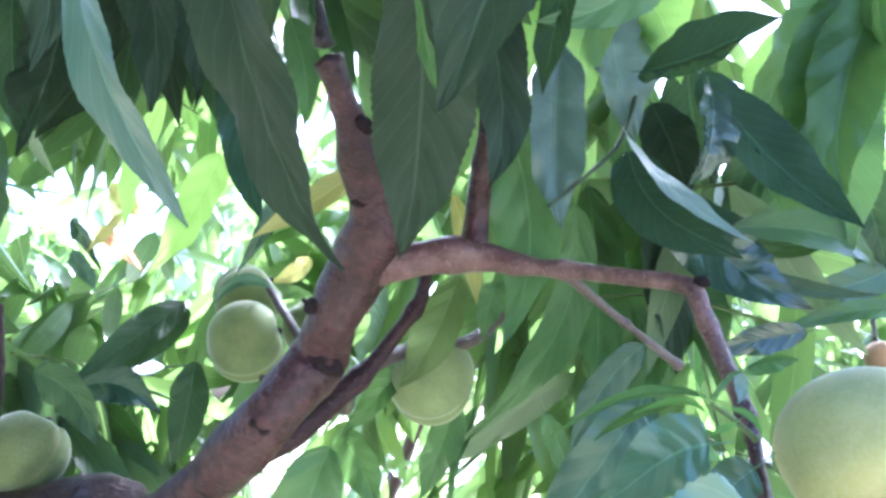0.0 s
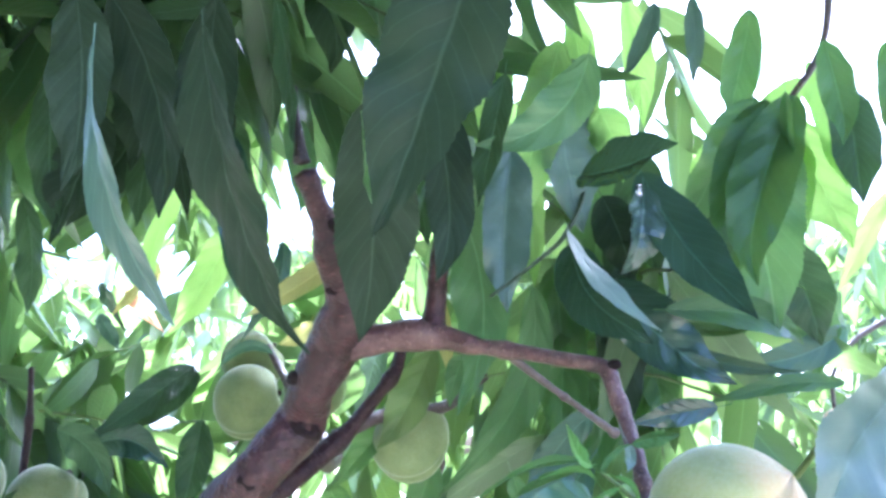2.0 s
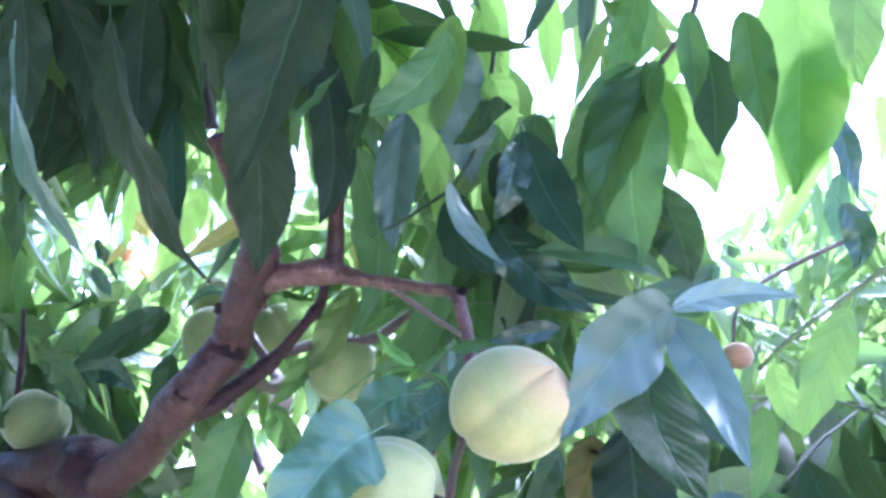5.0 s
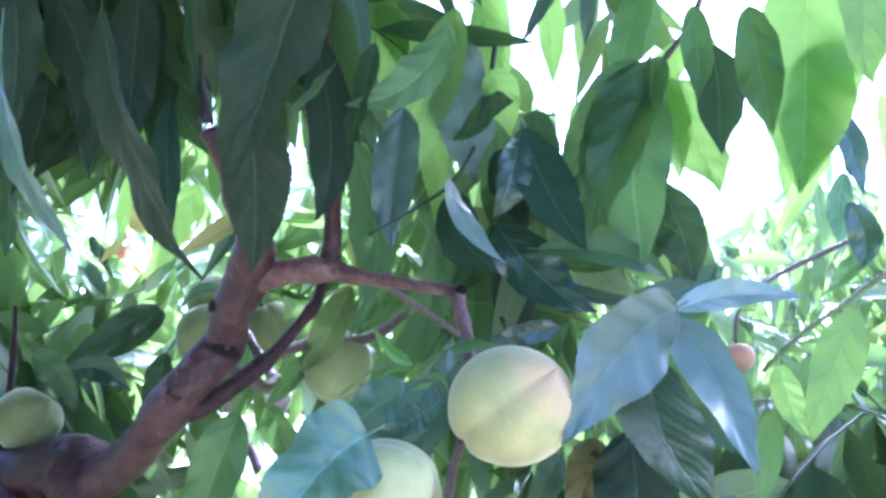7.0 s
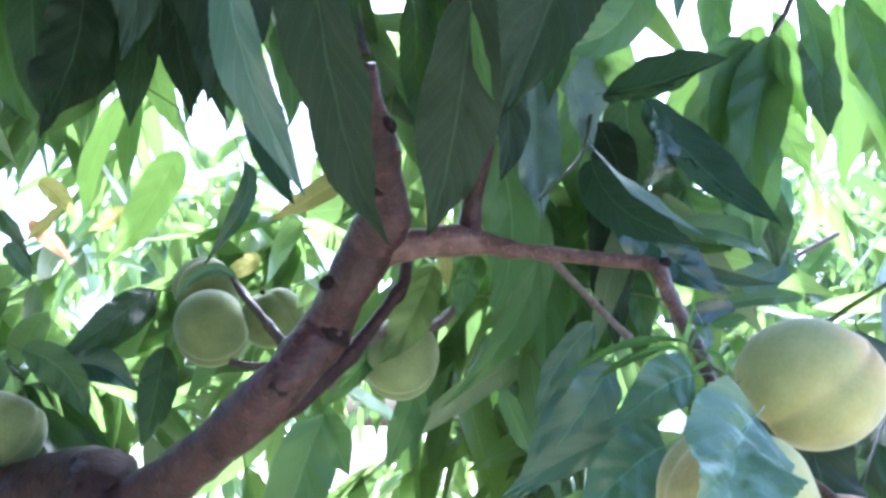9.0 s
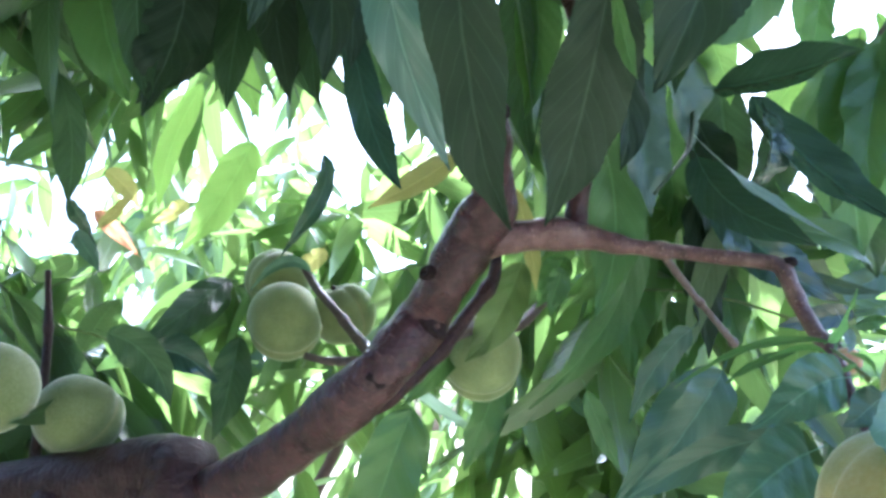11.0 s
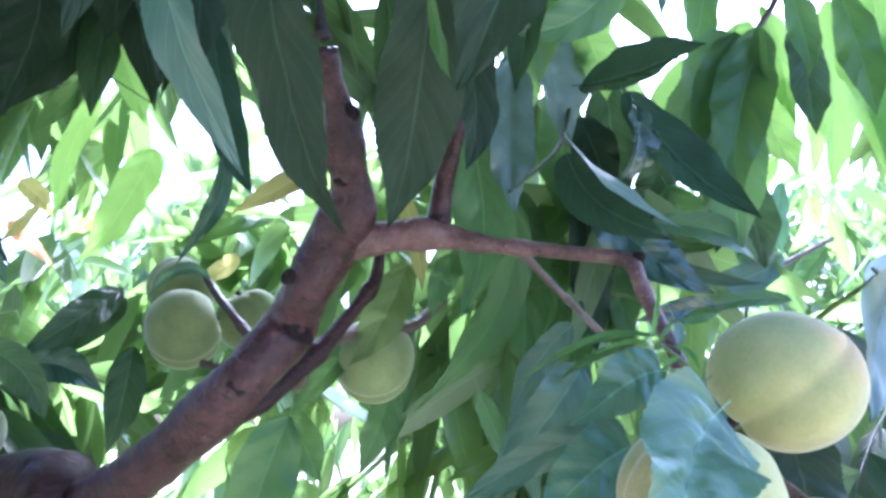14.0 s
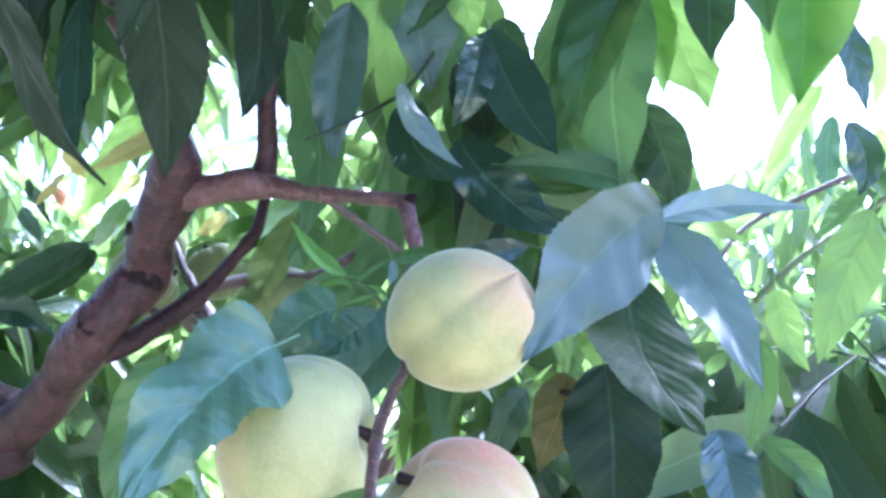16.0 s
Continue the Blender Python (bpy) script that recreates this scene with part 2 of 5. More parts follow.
def peach_material(name, skin, blush_at, amount, fuzz=(0.62, 0.64, 0.46)):
    """Green-yellow skin with soft fuzz and a red blush on the side that has had the sun."""
    m, nodes, links = material(name)
    tc = nodes.new("ShaderNodeTexCoord")
    big = node(nodes, "ShaderNodeTexNoise", Scale=45.0, Detail=5.0, Roughness=0.6)
    fine = node(nodes, "ShaderNodeTexNoise", Scale=620.0, Detail=4.0, Roughness=0.7)
    for n in (big, fine):
        links.new(tc.outputs["Object"], n.inputs["Vector"])
    base = ramp(nodes, links, big.outputs[0], (0.3, tuple(c * 0.78 for c in skin)), (0.5, skin), (0.72, tuple(min(1, c * 1.12 + 0.03) for c in skin)))
    tone = node(nodes, "ShaderNodeTexNoise", Scale=17.0, Detail=3.0, Roughness=0.5)
    links.new(tc.outputs["Object"], tone.inputs["Vector"])
    warm = ramp(nodes, links, tone.outputs[0], (0.50, (0, 0, 0)), (0.70, (1, 1, 1)))
    cool = ramp(nodes, links, tone.outputs[0], (0.30, (1, 1, 1)), (0.50, (0, 0, 0)))
    base = mix(nodes, links, math_node(nodes, links, 'MULTIPLY', warm, 0.4), base, (skin[0] * 1.25, skin[1] * 1.06, skin[2] * 1.0))
    base = mix(nodes, links, math_node(nodes, links, 'MULTIPLY', cool, 0.5), base, (skin[0] * 0.66, skin[1] * 0.84, skin[2] * 0.80))
    dot = nodes.new("ShaderNodeVectorMath")
    dot.operation = 'DOT_PRODUCT'
    links.new(tc.outputs["Object"], dot.inputs[0])
    dot.inputs[1].default_value = Vector(blush_at).normalized() * (1 / 0.031)
    f = math_node(nodes, links, 'ADD', dot.outputs["Value"], math_node(nodes, links, 'MULTIPLY', math_node(nodes, links, 'SUBTRACT', big.outputs[0], 0.5), 1.3))
    f = ramp(nodes, links, f, (0.30, (0, 0, 0)), (1.1, (1, 1, 1)))
    base = mix(nodes, links, math_node(nodes, links, 'MULTIPLY', f, amount), base, (0.60, 0.21, 0.15))
    uv = nodes.new("ShaderNodeUVMap")
    uv.uv_map = "UVMap"
    sep = nodes.new("ShaderNodeSeparateXYZ")
    links.new(uv.outputs[0], sep.inputs[0])
    seam = math_node(nodes, links, 'ABSOLUTE', math_node(nodes, links, 'SUBTRACT', sep.outputs[0], 0.5))
    seam = ramp(nodes, links, seam, (0.486, (0, 0, 0)), (0.4995, (1, 1, 1)))
    base = mix(nodes, links, math_node(nodes, links, 'MULTIPLY', seam, 0.26), base, (0.50, 0.36, 0.19))
    base = mix(nodes, links, math_node(nodes, links, 'MULTIPLY', ramp(nodes, links, fine.outputs[0], (0.42, (0, 0, 0)), (0.66, (1, 1, 1))), 0.20), base, fuzz)
    bump = node(nodes, "ShaderNodeBump", Strength=0.35, Distance=0.0007)
    links.new(fine.outputs[0], bump.inputs["Height"])
    p = node(nodes, "ShaderNodeBsdfPrincipled", Roughness=0.75)
    p.inputs["Sheen Weight"].default_value = 0.8
    p.inputs["Sheen Roughness"].default_value = 0.35
    p.inputs["Sheen Tint"].default_value = (0.95, 0.95, 0.85, 1)
    p.inputs["Subsurface Weight"].default_value = 0.12
    p.inputs["Subsurface Radius"].default_value = (0.006, 0.005, 0.002)
    p.inputs["Specular IOR Level"].default_value = 0.25
    links.new(base, p.inputs["Base Color"])
    links.new(bump.outputs[0], p.inputs["Normal"])
    out = nodes.new("ShaderNodeOutputMaterial")
    links.new(p.outputs[0], out.inputs[0])
    return m


def ground_material():
    m, nodes, links = material("orchard_ground")
    tc = nodes.new("ShaderNodeTexCoord")
    big = node(nodes, "ShaderNodeTexNoise", Scale=0.35, Detail=6.0)
    fine = node(nodes, "ShaderNodeTexNoise", Scale=14.0, Detail=6.0, Roughness=0.7)
    for n in (big, fine):
        links.new(tc.outputs["Object"], n.inputs["Vector"])
    s = math_node(nodes, links, 'ADD', math_node(nodes, links, 'MULTIPLY', big.outputs[0], 0.6), math_node(nodes, links, 'MULTIPLY', fine.outputs[0], 0.4))
    base = ramp(nodes, links, s, (0.38, (0.14, 0.17, 0.06)), (0.5, (0.28, 0.25, 0.15)), (0.62, (0.42, 0.36, 0.26)))
    bump = node(nodes, "ShaderNodeBump", Strength=0.8, Distance=0.05)
    links.new(fine.outputs[0], bump.inputs["Height"])
    p = node(nodes, "ShaderNodeBsdfPrincipled", Roughness=0.95)
    links.new(base, p.inputs["Base Color"])
    links.new(bump.outputs[0], p.inputs["Normal"])
    out = nodes.new("ShaderNodeOutputMaterial")
    links.new(p.outputs[0], out.inputs[0])
    return m


# ---- helpers for shapes ----
def part(name, bm, mat, parent=None, label="", smooth=True):
    me = bpy.data.meshes.new(name)
    if isinstance(bm, bmesh.types.BMesh):
        bm.to_mesh(me)
        bm.free()
    else:
        verts, faces, uvs = bm
        me.from_pydata(verts, [], faces)
        layer = me.uv_layers.new(name="UVMap")
        idx = np.empty(len(me.loops), dtype=np.int32)
        me.loops.foreach_get("vertex_index", idx)
        layer.data.foreach_set("uv", np.asarray(uvs, dtype=np.float32)[idx].ravel())
    if smooth:
        me.polygons.foreach_set("use_smooth", [True] * len(me.polygons))
    me.materials.append(mat)
    me.update()
    ob = new(name, me)
    if parent is not None:
        ob.parent = parent
    if label:
        tagged(ob, label)
    return ob


def spline(points, step=0.004):
    """Points (x, y, z, radius) made dense along a Catmull-Rom curve."""
    p = np.array(points, float)
    p = np.vstack([2 * p[0] - p[1], p, 2 * p[-1] - p[-2]])
    out = []
    for i in range(1, len(p) - 2):
        n = max(2, int(np.linalg.norm(p[i + 1, :3] - p[i, :3]) / step))
        for s in np.arange(n) / n:
            a, b, c, d = p[i - 1 : i + 3]
            out.append(0.5 * (2 * b + (c - a) * s + (2 * a - 5 * b + 4 * c - d) * s**2 + (3 * b - a - 3 * c + d) * s**3))
    out.append(p[-2])
    return np.array(out)


def tube(points, sides=16, rough=0.06, knots=(), step=0.004, seed=0):
    """Mesh data of a stem along a curve, with an uneven skin and swollen knots at (share of the length, size)."""
    c = spline(points, step)
    n = len(c)
    length = np.r_[0, np.cumsum(np.linalg.norm(np.diff(c[:, :3], axis=0), axis=1))]
    tang = np.gradient(c[:, :3], axis=0)
    tang /= np.linalg.norm(tang, axis=1)[:, None]
    ref = np.array((0.3, -1.0, 0.2))
    u = np.cross(tang, ref)
    u /= np.linalg.norm(u, axis=1)[:, None]
    v = np.cross(tang, u)
    verts, uvs = [], []
    for i in range(n):
        s = length[i] / length[-1]
        swell = 1.0
        for at, size in knots:
            swell += size * math.exp(-(((s - at) * length[-1]) / (1.1 * c[i, 3])) ** 2)
        for j in range(sides + 1):
            a = 2 * math.pi * (j % sides) / sides
            d = u[i] * math.cos(a) + v[i] * math.sin(a)
            q = Vector(c[i, :3] + d * c[i, 3])
            r = c[i, 3] * swell * (1 + rough * noise.noise(q * 90 + Vector((seed, 0, 0))) + rough * 1.2 * noise.noise(q * 28))
            verts.append(tuple(c[i, :3] + d * r))
            uvs.append((j / sides, length[i]))
    faces = []
    w = sides + 1
    for i in range(n - 1):
        for j in range(sides):
            faces.append((i * w + j, i * w + j + 1, (i + 1) * w + j + 1, (i + 1) * w + j))
    for i, flip in ((0, False), (n - 1, True)):
        verts.append(tuple(c[i, :3] + (tang[i] * c[i, 3] * 0.35 if flip else -tang[i] * c[i, 3] * 0.35)))
        uvs.append((0.5, length[i]))
        k = len(verts) - 1
        for j in range(sides):
            f = (k, i * w + j, i * w + j + 1)
            faces.append(f if flip else f[::-1])
    return verts, faces, uvs


def unit(v):
    return v / np.linalg.norm(v)


LEAF_ROWS, LEAF_COLS = 64, 10


def leaf_shape(base, mid, tip, width, roll, fold, twist=0.0, wave=1.0, curl=(0, 0), quilt=1.0, blunt=0.58, stalk=0.008, seed=0):
    """Mesh data of a peach leaf: lance-shaped blade with a toothed, wavy edge, folded along the midrib and puckered between its veins,
    and a short stalk. base, mid, tip: three places on the midrib; roll: degrees by which the blade turns from facing -y towards -x;
    curl: degrees by which each half bends further towards its edge; blunt: a lower value gives a rounder base."""
    rng = random.Random(seed)
    b, m, t = (np.array(p, float) for p in (base, mid, tip))
    ctrl = 2 * m - 0.5 * (b + t)
    s = np.linspace(0, 1, LEAF_ROWS + 1)[:, None]
    line = (1 - s) ** 2 * b + 2 * s * (1 - s) * ctrl + s**2 * t
    tang = np.gradient(line, axis=0)
    tang /= np.linalg.norm(tang, axis=1)[:, None]
    ph = [rng.uniform(0, 6.3) for _ in range(6)]
    hook = rng.uniform(-0.12, 0.12) * width
    full = [rng.uniform(0.94, 1.06) for _ in range(2)]
    half_cols = LEAF_COLS // 2
    verts, uvs = [], []
    for i in range(LEAF_ROWS + 1):
        x = i / LEAF_ROWS
        face = np.array((0.0, -1.0, 0.0)) - tang[i] * (-tang[i][1])
        face = unit(face if np.linalg.norm(face) > 0.2 else np.array((0.0, 0.0, -1.0)) + tang[i] * tang[i][2])
        side = np.cross(tang[i], face)
        a = radians(roll + twist * (x - 0.5) + 12 * math.sin(2.6 * x + ph[0]))
        n = face * math.cos(a) + side * math.sin(a)
        side = unit(np.cross(tang[i], n))
        half = 0.56 * width * (max(x, 1e-4) ** blunt * (1 - x) ** 0.84) / (0.515 + 0.42 * (0.58 - blunt))
        half *= 1 - 0.38 * max(0.0, (x - 0.72) / 0.28)
        half = max(half, 0.0004)
        ends = min(1, 4 * x) * min(1, 4 * (1 - x))
        centre = line[i] + side * hook * max(0.0, (x - 0.72) / 0.28) ** 2
        row = {}
        for sign, h, bend in ((-1, 0, curl[0]), (1, 1, curl[1])):
            out, up, last = 0.0, 0.0, 0.0
            uneven = full[h] * (1 + 0.035 * math.sin(9 * x + ph[4 + h]) + 0.02 * math.sin(25 * x + ph[3 - h]))
            for j in range(half_cols + 1):
                e = j / half_cols
                slope = radians(fold * (1 - 0.35 * e) + bend * e * e)
                step = half * uneven * (e - last)
                out, up, last = out + step * math.cos(slope), up + step * math.sin(slope), e
                reach = out * (1 + (rng.uniform(0.008, 0.042) if i % 2 else -0.010) if j == half_cols else 1)
                lift = wave * width * e**1.6 * (0.062 * math.sin(11 * x + ph[1 + h]) + 0.026 * math.sin(23 * x + ph[3 - h * 3])) * ends
                vein = (12.0 * x - 2.75 * e) % 1.0
                lift += quilt * 0.016 * width * (1 - (2 * vein - 1) ** 4) * min(1, 3 * e) * (1 - 0.5 * e) * ends
                lift += wave * width * 0.012 * math.sin(34 * x - 7 * e + ph[3])
                row[sign * j] = (centre + side * sign * reach + n * (up + lift), (0.5 + sign * 0.5 * e, x))
        for j in range(-half_cols, half_cols + 1):
            verts.append(tuple(row[j][0]))
            uvs.append(row[j][1])
    faces = []
    w = LEAF_COLS + 1
    for i in range(LEAF_ROWS):
        for j in range(LEAF_COLS):
            faces.append((i * w + j, i * w + j + 1, (i + 1) * w + j + 1, (i + 1) * w + j))
    # midrib: a slim raised cord on both faces, running out into the stalk
    back = unit(b - line[1])
    cord = np.vstack([b + back * stalk + np.array((0, 0, 0.1 * stalk)), line[: int(LEAF_ROWS * 0.8) : 4]])
    start = len(verts)
    for i, p in enumerate(cord):
        r = 0.00036 * (1 - 0.85 * i / len(cord)) * (width / 0.035) ** 0.5
        d = unit(cord[min(i + 1, len(cord) - 1)] - cord[max(i - 1, 0)])
        u = unit(np.cross(d, (0.3, -0.9, 0.25)))
        v = np.cross(d, u)
        for j in range(5):
            a = 2 * math.pi * j / 5
            verts.append(tuple(p + (u * math.cos(a) + v * math.sin(a)) * r))
            uvs.append((0.5, max(0, i - 1) / len(cord)))
    for i in range(len(cord) - 1):
        for j in range(5):
            faces.append((start + i * 5 + j, start + i * 5 + (j + 1) % 5, start + i * 5 + 5 + (j + 1) % 5, start + i * 5 + 5 + j))
    return verts, faces, uvs


def peach(centre, radius, stem_way, groove_way, mat, label, stem=0.007, long=1.0, flat=1.0):
    """A peach: round, a little taller than wide, with a stalk hollow, a seam along one side and a blunt point."""
    z = unit(np.array(stem_way, float))
    g = np.array(groove_way, float)
    x = unit(g - z * (g @ z))
    y = np.cross(z, x)
    rings, sides = 40, 84
    verts, uvs, faces = [], [], []
    for i in range(rings + 1):
        th = math.pi * i / rings
        for j in range(sides):
            ph = 2 * math.pi * j / sides
            d = math.atan2(math.sin(ph), math.cos(ph))
            r = radius * (1 + 0.012 * math.cos(2 * ph))
            r *= 1 - 0.030 * math.exp(-((d / 0.10) ** 2)) - 0.02 * math.exp(-((d / 0.3) ** 2)) * math.sin(th) ** 0.5 + 0.04 * math.exp(-(((abs(d) - 0.42) / 0.3) ** 2)) * math.sin(th)
            hollow = 0.36 * math.exp(-((th / 0.34) ** 2))
            point = 0.030 * math.exp(-(((math.pi - th) / 0.14) ** 2)) - 0.045 * math.exp(-(((math.pi - th) / 0.5) ** 2))
            rr = r * (1 - hollow + point)
            q = x * (rr * math.sin(th) * math.cos(ph)) + y * (rr * math.sin(th) * math.sin(ph)) + z * (rr * math.cos(th) * 0.97 * long)
            q[2] *= flat
            verts.append(tuple(q))
            uvs.append((j / sides, i / rings))
    for i in range(rings):
        for j in range(sides):
            k = (j + 1) % sides
            faces.append((i * sides + j, (i + 1) * sides + j, (i + 1) * sides + k, i * sides + k))
    ob = tagged(new("peach"), label, "peach", "peaches on the tree")
    ob.location = centre
    part("flesh", (verts, faces, uvs), mat, ob)
    top = z * radius * 0.62
    side = x * radius * 0.06
    stalk = tube([(*top, radius * 0.08), (*(top + z * stem * 0.5 + side), radius * 0.065), (*(top + z * stem * 1.2 - side), radius * 0.085)], 8, 0.1, step=0.002)
    part("stalk", stalk, bark_old, ob, "short dark woody stalk")
    return ob


# ---- ground ----
bm = bmesh.new()
bmesh.ops.create_grid(bm, x_segments=60, y_segments=60, size=300)
for v in bm.verts:
    v.co.z = 0.05 * noise.noise(v.co * 0.2)
tagged(part("ground", bm, ground_material()), "sunlit orchard ground with grass and dry soil", "ground", kind="structure")

# ---- the peach tree overhead ----
tree = tagged(new("peach_tree"), "peach tree with hanging green leaves and reddish-brown branches", "tree")
tree.location = (0, 0, 0)


def stem(name, points, mat, label="", knots=(), sides=16, rough=0.06, step=0.004, parent=None):
    return part(name, tube(points, sides, rough, knots, step, seed=len(points)), mat, parent or tree, label)


limb = stem("limb", [(-1.36, 0.78, -0.05, 0.090), (-1.32, 0.77, 0.45, 0.070), (-1.22, 0.74, 0.90, 0.058), (-0.98, 0.70, 1.27, 0.048), (-0.74, 0.66, 1.43, 0.042), (-0.55, 0.62, 1.472, 0.032), (-0.463, 0.575, 1.490, 0.026), (-0.336, 0.545, 1.515, 0.0205), (-0.271, 0.525, 1.524, 0.0225), (-0.212, 0.500, 1.533, 0.0265), (-0.212, 0.490, 1.520, 0.0250), (-0.192, 0.487, 1.508, 0.022), (-0.182, 0.486, 1.496, 0.013)], bark_old, "thick dark old limb with rough bark", sides=24, rough=0.10, step=0.008)
branch = stem("branch", [(-0.240, 0.499, 1.520, 0.0100), (-0.218, 0.493, 1.516, 0.0150), (-0.196, 0.485, 1.518, 0.0178), (-0.148, 0.462, 1.548, 0.0166), (-0.098, 0.414, 1.590, 0.0152), (-0.069, 0.417, 1.626, 0.0146), (-0.057, 0.397, 1.650, 0.0146), (-0.044, 0.389, 1.673, 0.0160), (-0.036, 0.374, 1.688, 0.0150), (-0.036, 0.367, 1.699, 0.0118), (-0.040, 0.356, 1.714, 0.0096), (-0.044, 0.342, 1.731, 0.0084), (-0.048, 0.334, 1.741, 0.0066), (-0.051, 0.326, 1.750, 0.0060), (-0.054, 0.321, 1.757, 0.0062)], bark, "smooth reddish-brown branch with dark knots", ((0.40, 0.12), (0.55, 0.12), (0.74, 0.08), (0.88, 0.24), (0.99, 0.14)), 24, 0.085, 0.0025)
stem("stub", [(-0.055, 0.316, 1.761, 0.0046), (-0.057, 0.314, 1.775, 0.0026), (-0.060, 0.313, 1.789, 0.0020), (-0.061, 0.312, 1.805, 0.0013)], dead_wood, "black dead twig end", (), 8, 0.2, 0.003)
stem("branch", [(-0.037, 0.386, 1.672, 0.0112), (-0.014, 0.383, 1.6755, 0.0094), (0.005, 0.380, 1.677, 0.0088), (0.023, 0.376, 1.675, 0.0072), (0.039, 0.368, 1.670, 0.0048), (0.059, 0.358, 1.666, 0.0044), (0.084, 0.342, 1.660, 0.0039), (0.103, 0.328, 1.655, 0.0041), (0.108, 0.324, 1.651, 0.0044), (0.111, 0.322, 1.640, 0.0040), (0.114, 0.320, 1.630, 0.0039), (0.116, 0.314, 1.618, 0.0037), (0.117, 0.307, 1.609, 0.0036), (0.118, 0.298, 1.592, 0.0030), (0.116, 0.288, 1.577, 0.0028), (0.114, 0.274, 1.564, 0.0026), (0.1125, 0.250, 1.556, 0.0023), (0.1125, 0.222, 1.548, 0.0023), (0.113, 0.203, 1.539, 0.0021), (0.114, 0.187, 1.527, 0.0020), (0.117, 0.165, 1.508, 0.0019), (0.120, 0.140, 1.480, 0.0018)], bark_young, "thin knobbly side branch that bends downward", ((0.10, 0.2), (0.18, 0.2), (0.235, 0.25), (0.42, 0.2), (0.52, 0.35), (0.66, 0.2), (0.8, 0.3)), 14, 0.09, 0.002)
stem("twig", [(0.107, 0.324, 1.652, 0.0036), (0.1105, 0.322, 1.6540, 0.0033), (0.1135, 0.3205, 1.6550, 0.0020)], scar_wood, "broken dark twig end", (), 8, 0.25, 0.001)
stem("twig", [(0.015, 0.381, 1.676, 0.0078), (0.017, 0.379, 1.700, 0.0064), (0.019, 0.366, 1.719, 0.0060), (0.022, 0.356, 1.738, 0.0056), (0.020, 0.354, 1.770, 0.0050), (0.010, 0.362, 1.810, 0.0046), (0.000, 0.380, 1.870, 0.0042), (-0.008, 0.40, 1.960, 0.0036), (-0.010, 0.42, 2.10, 0.003)], bark, "upright reddish-brown shoot", ((0.0, 0.3), (0.3, 0.15)), 12, 0.07, 0.003)
stem("twig", [(0.0600, 0.3600, 1.6630, 0.0026), (0.0830, 0.3780, 1.6490, 0.0021), (0.1050, 0.3940, 1.6360, 0.0020), (0.1270, 0.4100, 1.6230, 0.0025)], twig_bark, "thin grey-brown twig", ((0.5, 0.45), (0.98, 0.4)), 10, 0.08, 0.002)
stem("twig", [(-0.108, 0.428, 1.574, 0.0080), (-0.086, 0.440, 1.585, 0.0088), (-0.062, 0.455, 1.607, 0.0074), (-0.043, 0.462, 1.626, 0.0055), (-0.026, 0.466, 1.649, 0.0046), (-0.015, 0.468, 1.665, 0.0046), (-0.012, 0.470, 1.680, 0.0040), (-0.009, 0.474, 1.701, 0.0033)], bark_old, "dark shoot growing up behind the branch", ((0.45, 0.3), (0.75, 0.35)), 12, 0.09, 0.003)
stem("twig", [(-0.044, 0.462, 1.624, 0.0045), (-0.020, 0.500, 1.638, 0.0048), (0.018, 0.530, 1.645, 0.0046), (0.049, 0.560, 1.672, 0.0042)], twig_bark, "", (), 10, 0.08, 0.003)
stem("twig", [(-0.152, 0.630, 1.704, 0.0030), (-0.138, 0.625, 1.683, 0.0035), (-0.117, 0.600, 1.657, 0.0039), (-0.094, 0.585, 1.629, 0.0052), (-0.071, 0.555, 1.607, 0.0055), (-0.064, 0.500, 1.600, 0.0055), (-0.060, 0.457, 1.606, 0.005)], twig_bark, "fruit-bearing twig", ((0.3, 0.3), (0.6, 0.4)), 10, 0.1, 0.002)
stem("twig", [(-0.142, 0.594, 1.621, 0.0030), (-0.122, 0.588, 1.617, 0.0038), (-0.092, 0.583, 1.618, 0.0042)], twig_bark, "", (), 8, 0.1, 0.003)
stem("twig", [(0.317, 0.420, 1.616, 0.0018), (0.345, 0.420, 1.642, 0.0020), (0.383, 0.430, 1.668, 0.0022), (0.430, 0.440, 1.699, 0.0025), (0.52, 0.47, 1.75, 0.003)], twig_green, "thin green shoot", (), 8, 0.05, 0.004)
stem("twig", [(0.30, 0.42, 1.98, 0.004), (0.290, 0.420, 1.911, 0.0031), (0.278, 0.420, 1.880, 0.0026), (0.262, 0.420, 1.857, 0.0022), (0.248, 0.420, 1.836, 0.0017)], twig_bark, "", (), 8, 0.06, 0.003)
stem("twig", [(0.049, 0.345, 1.694, 0.0009), (0.075, 0.375, 1.720, 0.0012), (0.100, 0.402, 1.750, 0.0015), (0.118, 0.43, 1.80, 0.0018), (0.13, 0.46, 1.90, 0.0022)], twig_dark, "", (), 8, 0.05, 0.003)
stem("twig", [(0.185, 0.400, 1.562, 0.0017), (0.198, 0.380, 1.557, 0.0022), (0.211, 0.366, 1.549, 0.0017)], dead_wood, "", (), 8, 0.1, 0.002)
stem("twig", [(0.1084, 0.2693, 1.5906, 0.0013), (0.1009, 0.2696, 1.5976, 0.0010), (0.0934, 0.2698, 1.6029, 0.0009)], twig_green, "young green spur", ((0.5, 0.3),), 8, 0.05, 0.002)
stem("twig", [(0.236, 0.42, 1.60, 0.0020), (0.237, 0.36, 1.63, 0.0017), (0.228, 0.30, 1.642, 0.0014), (0.22, 0.29, 1.645, 0.001)], twig_green, "", (), 8, 0.05, 0.003)

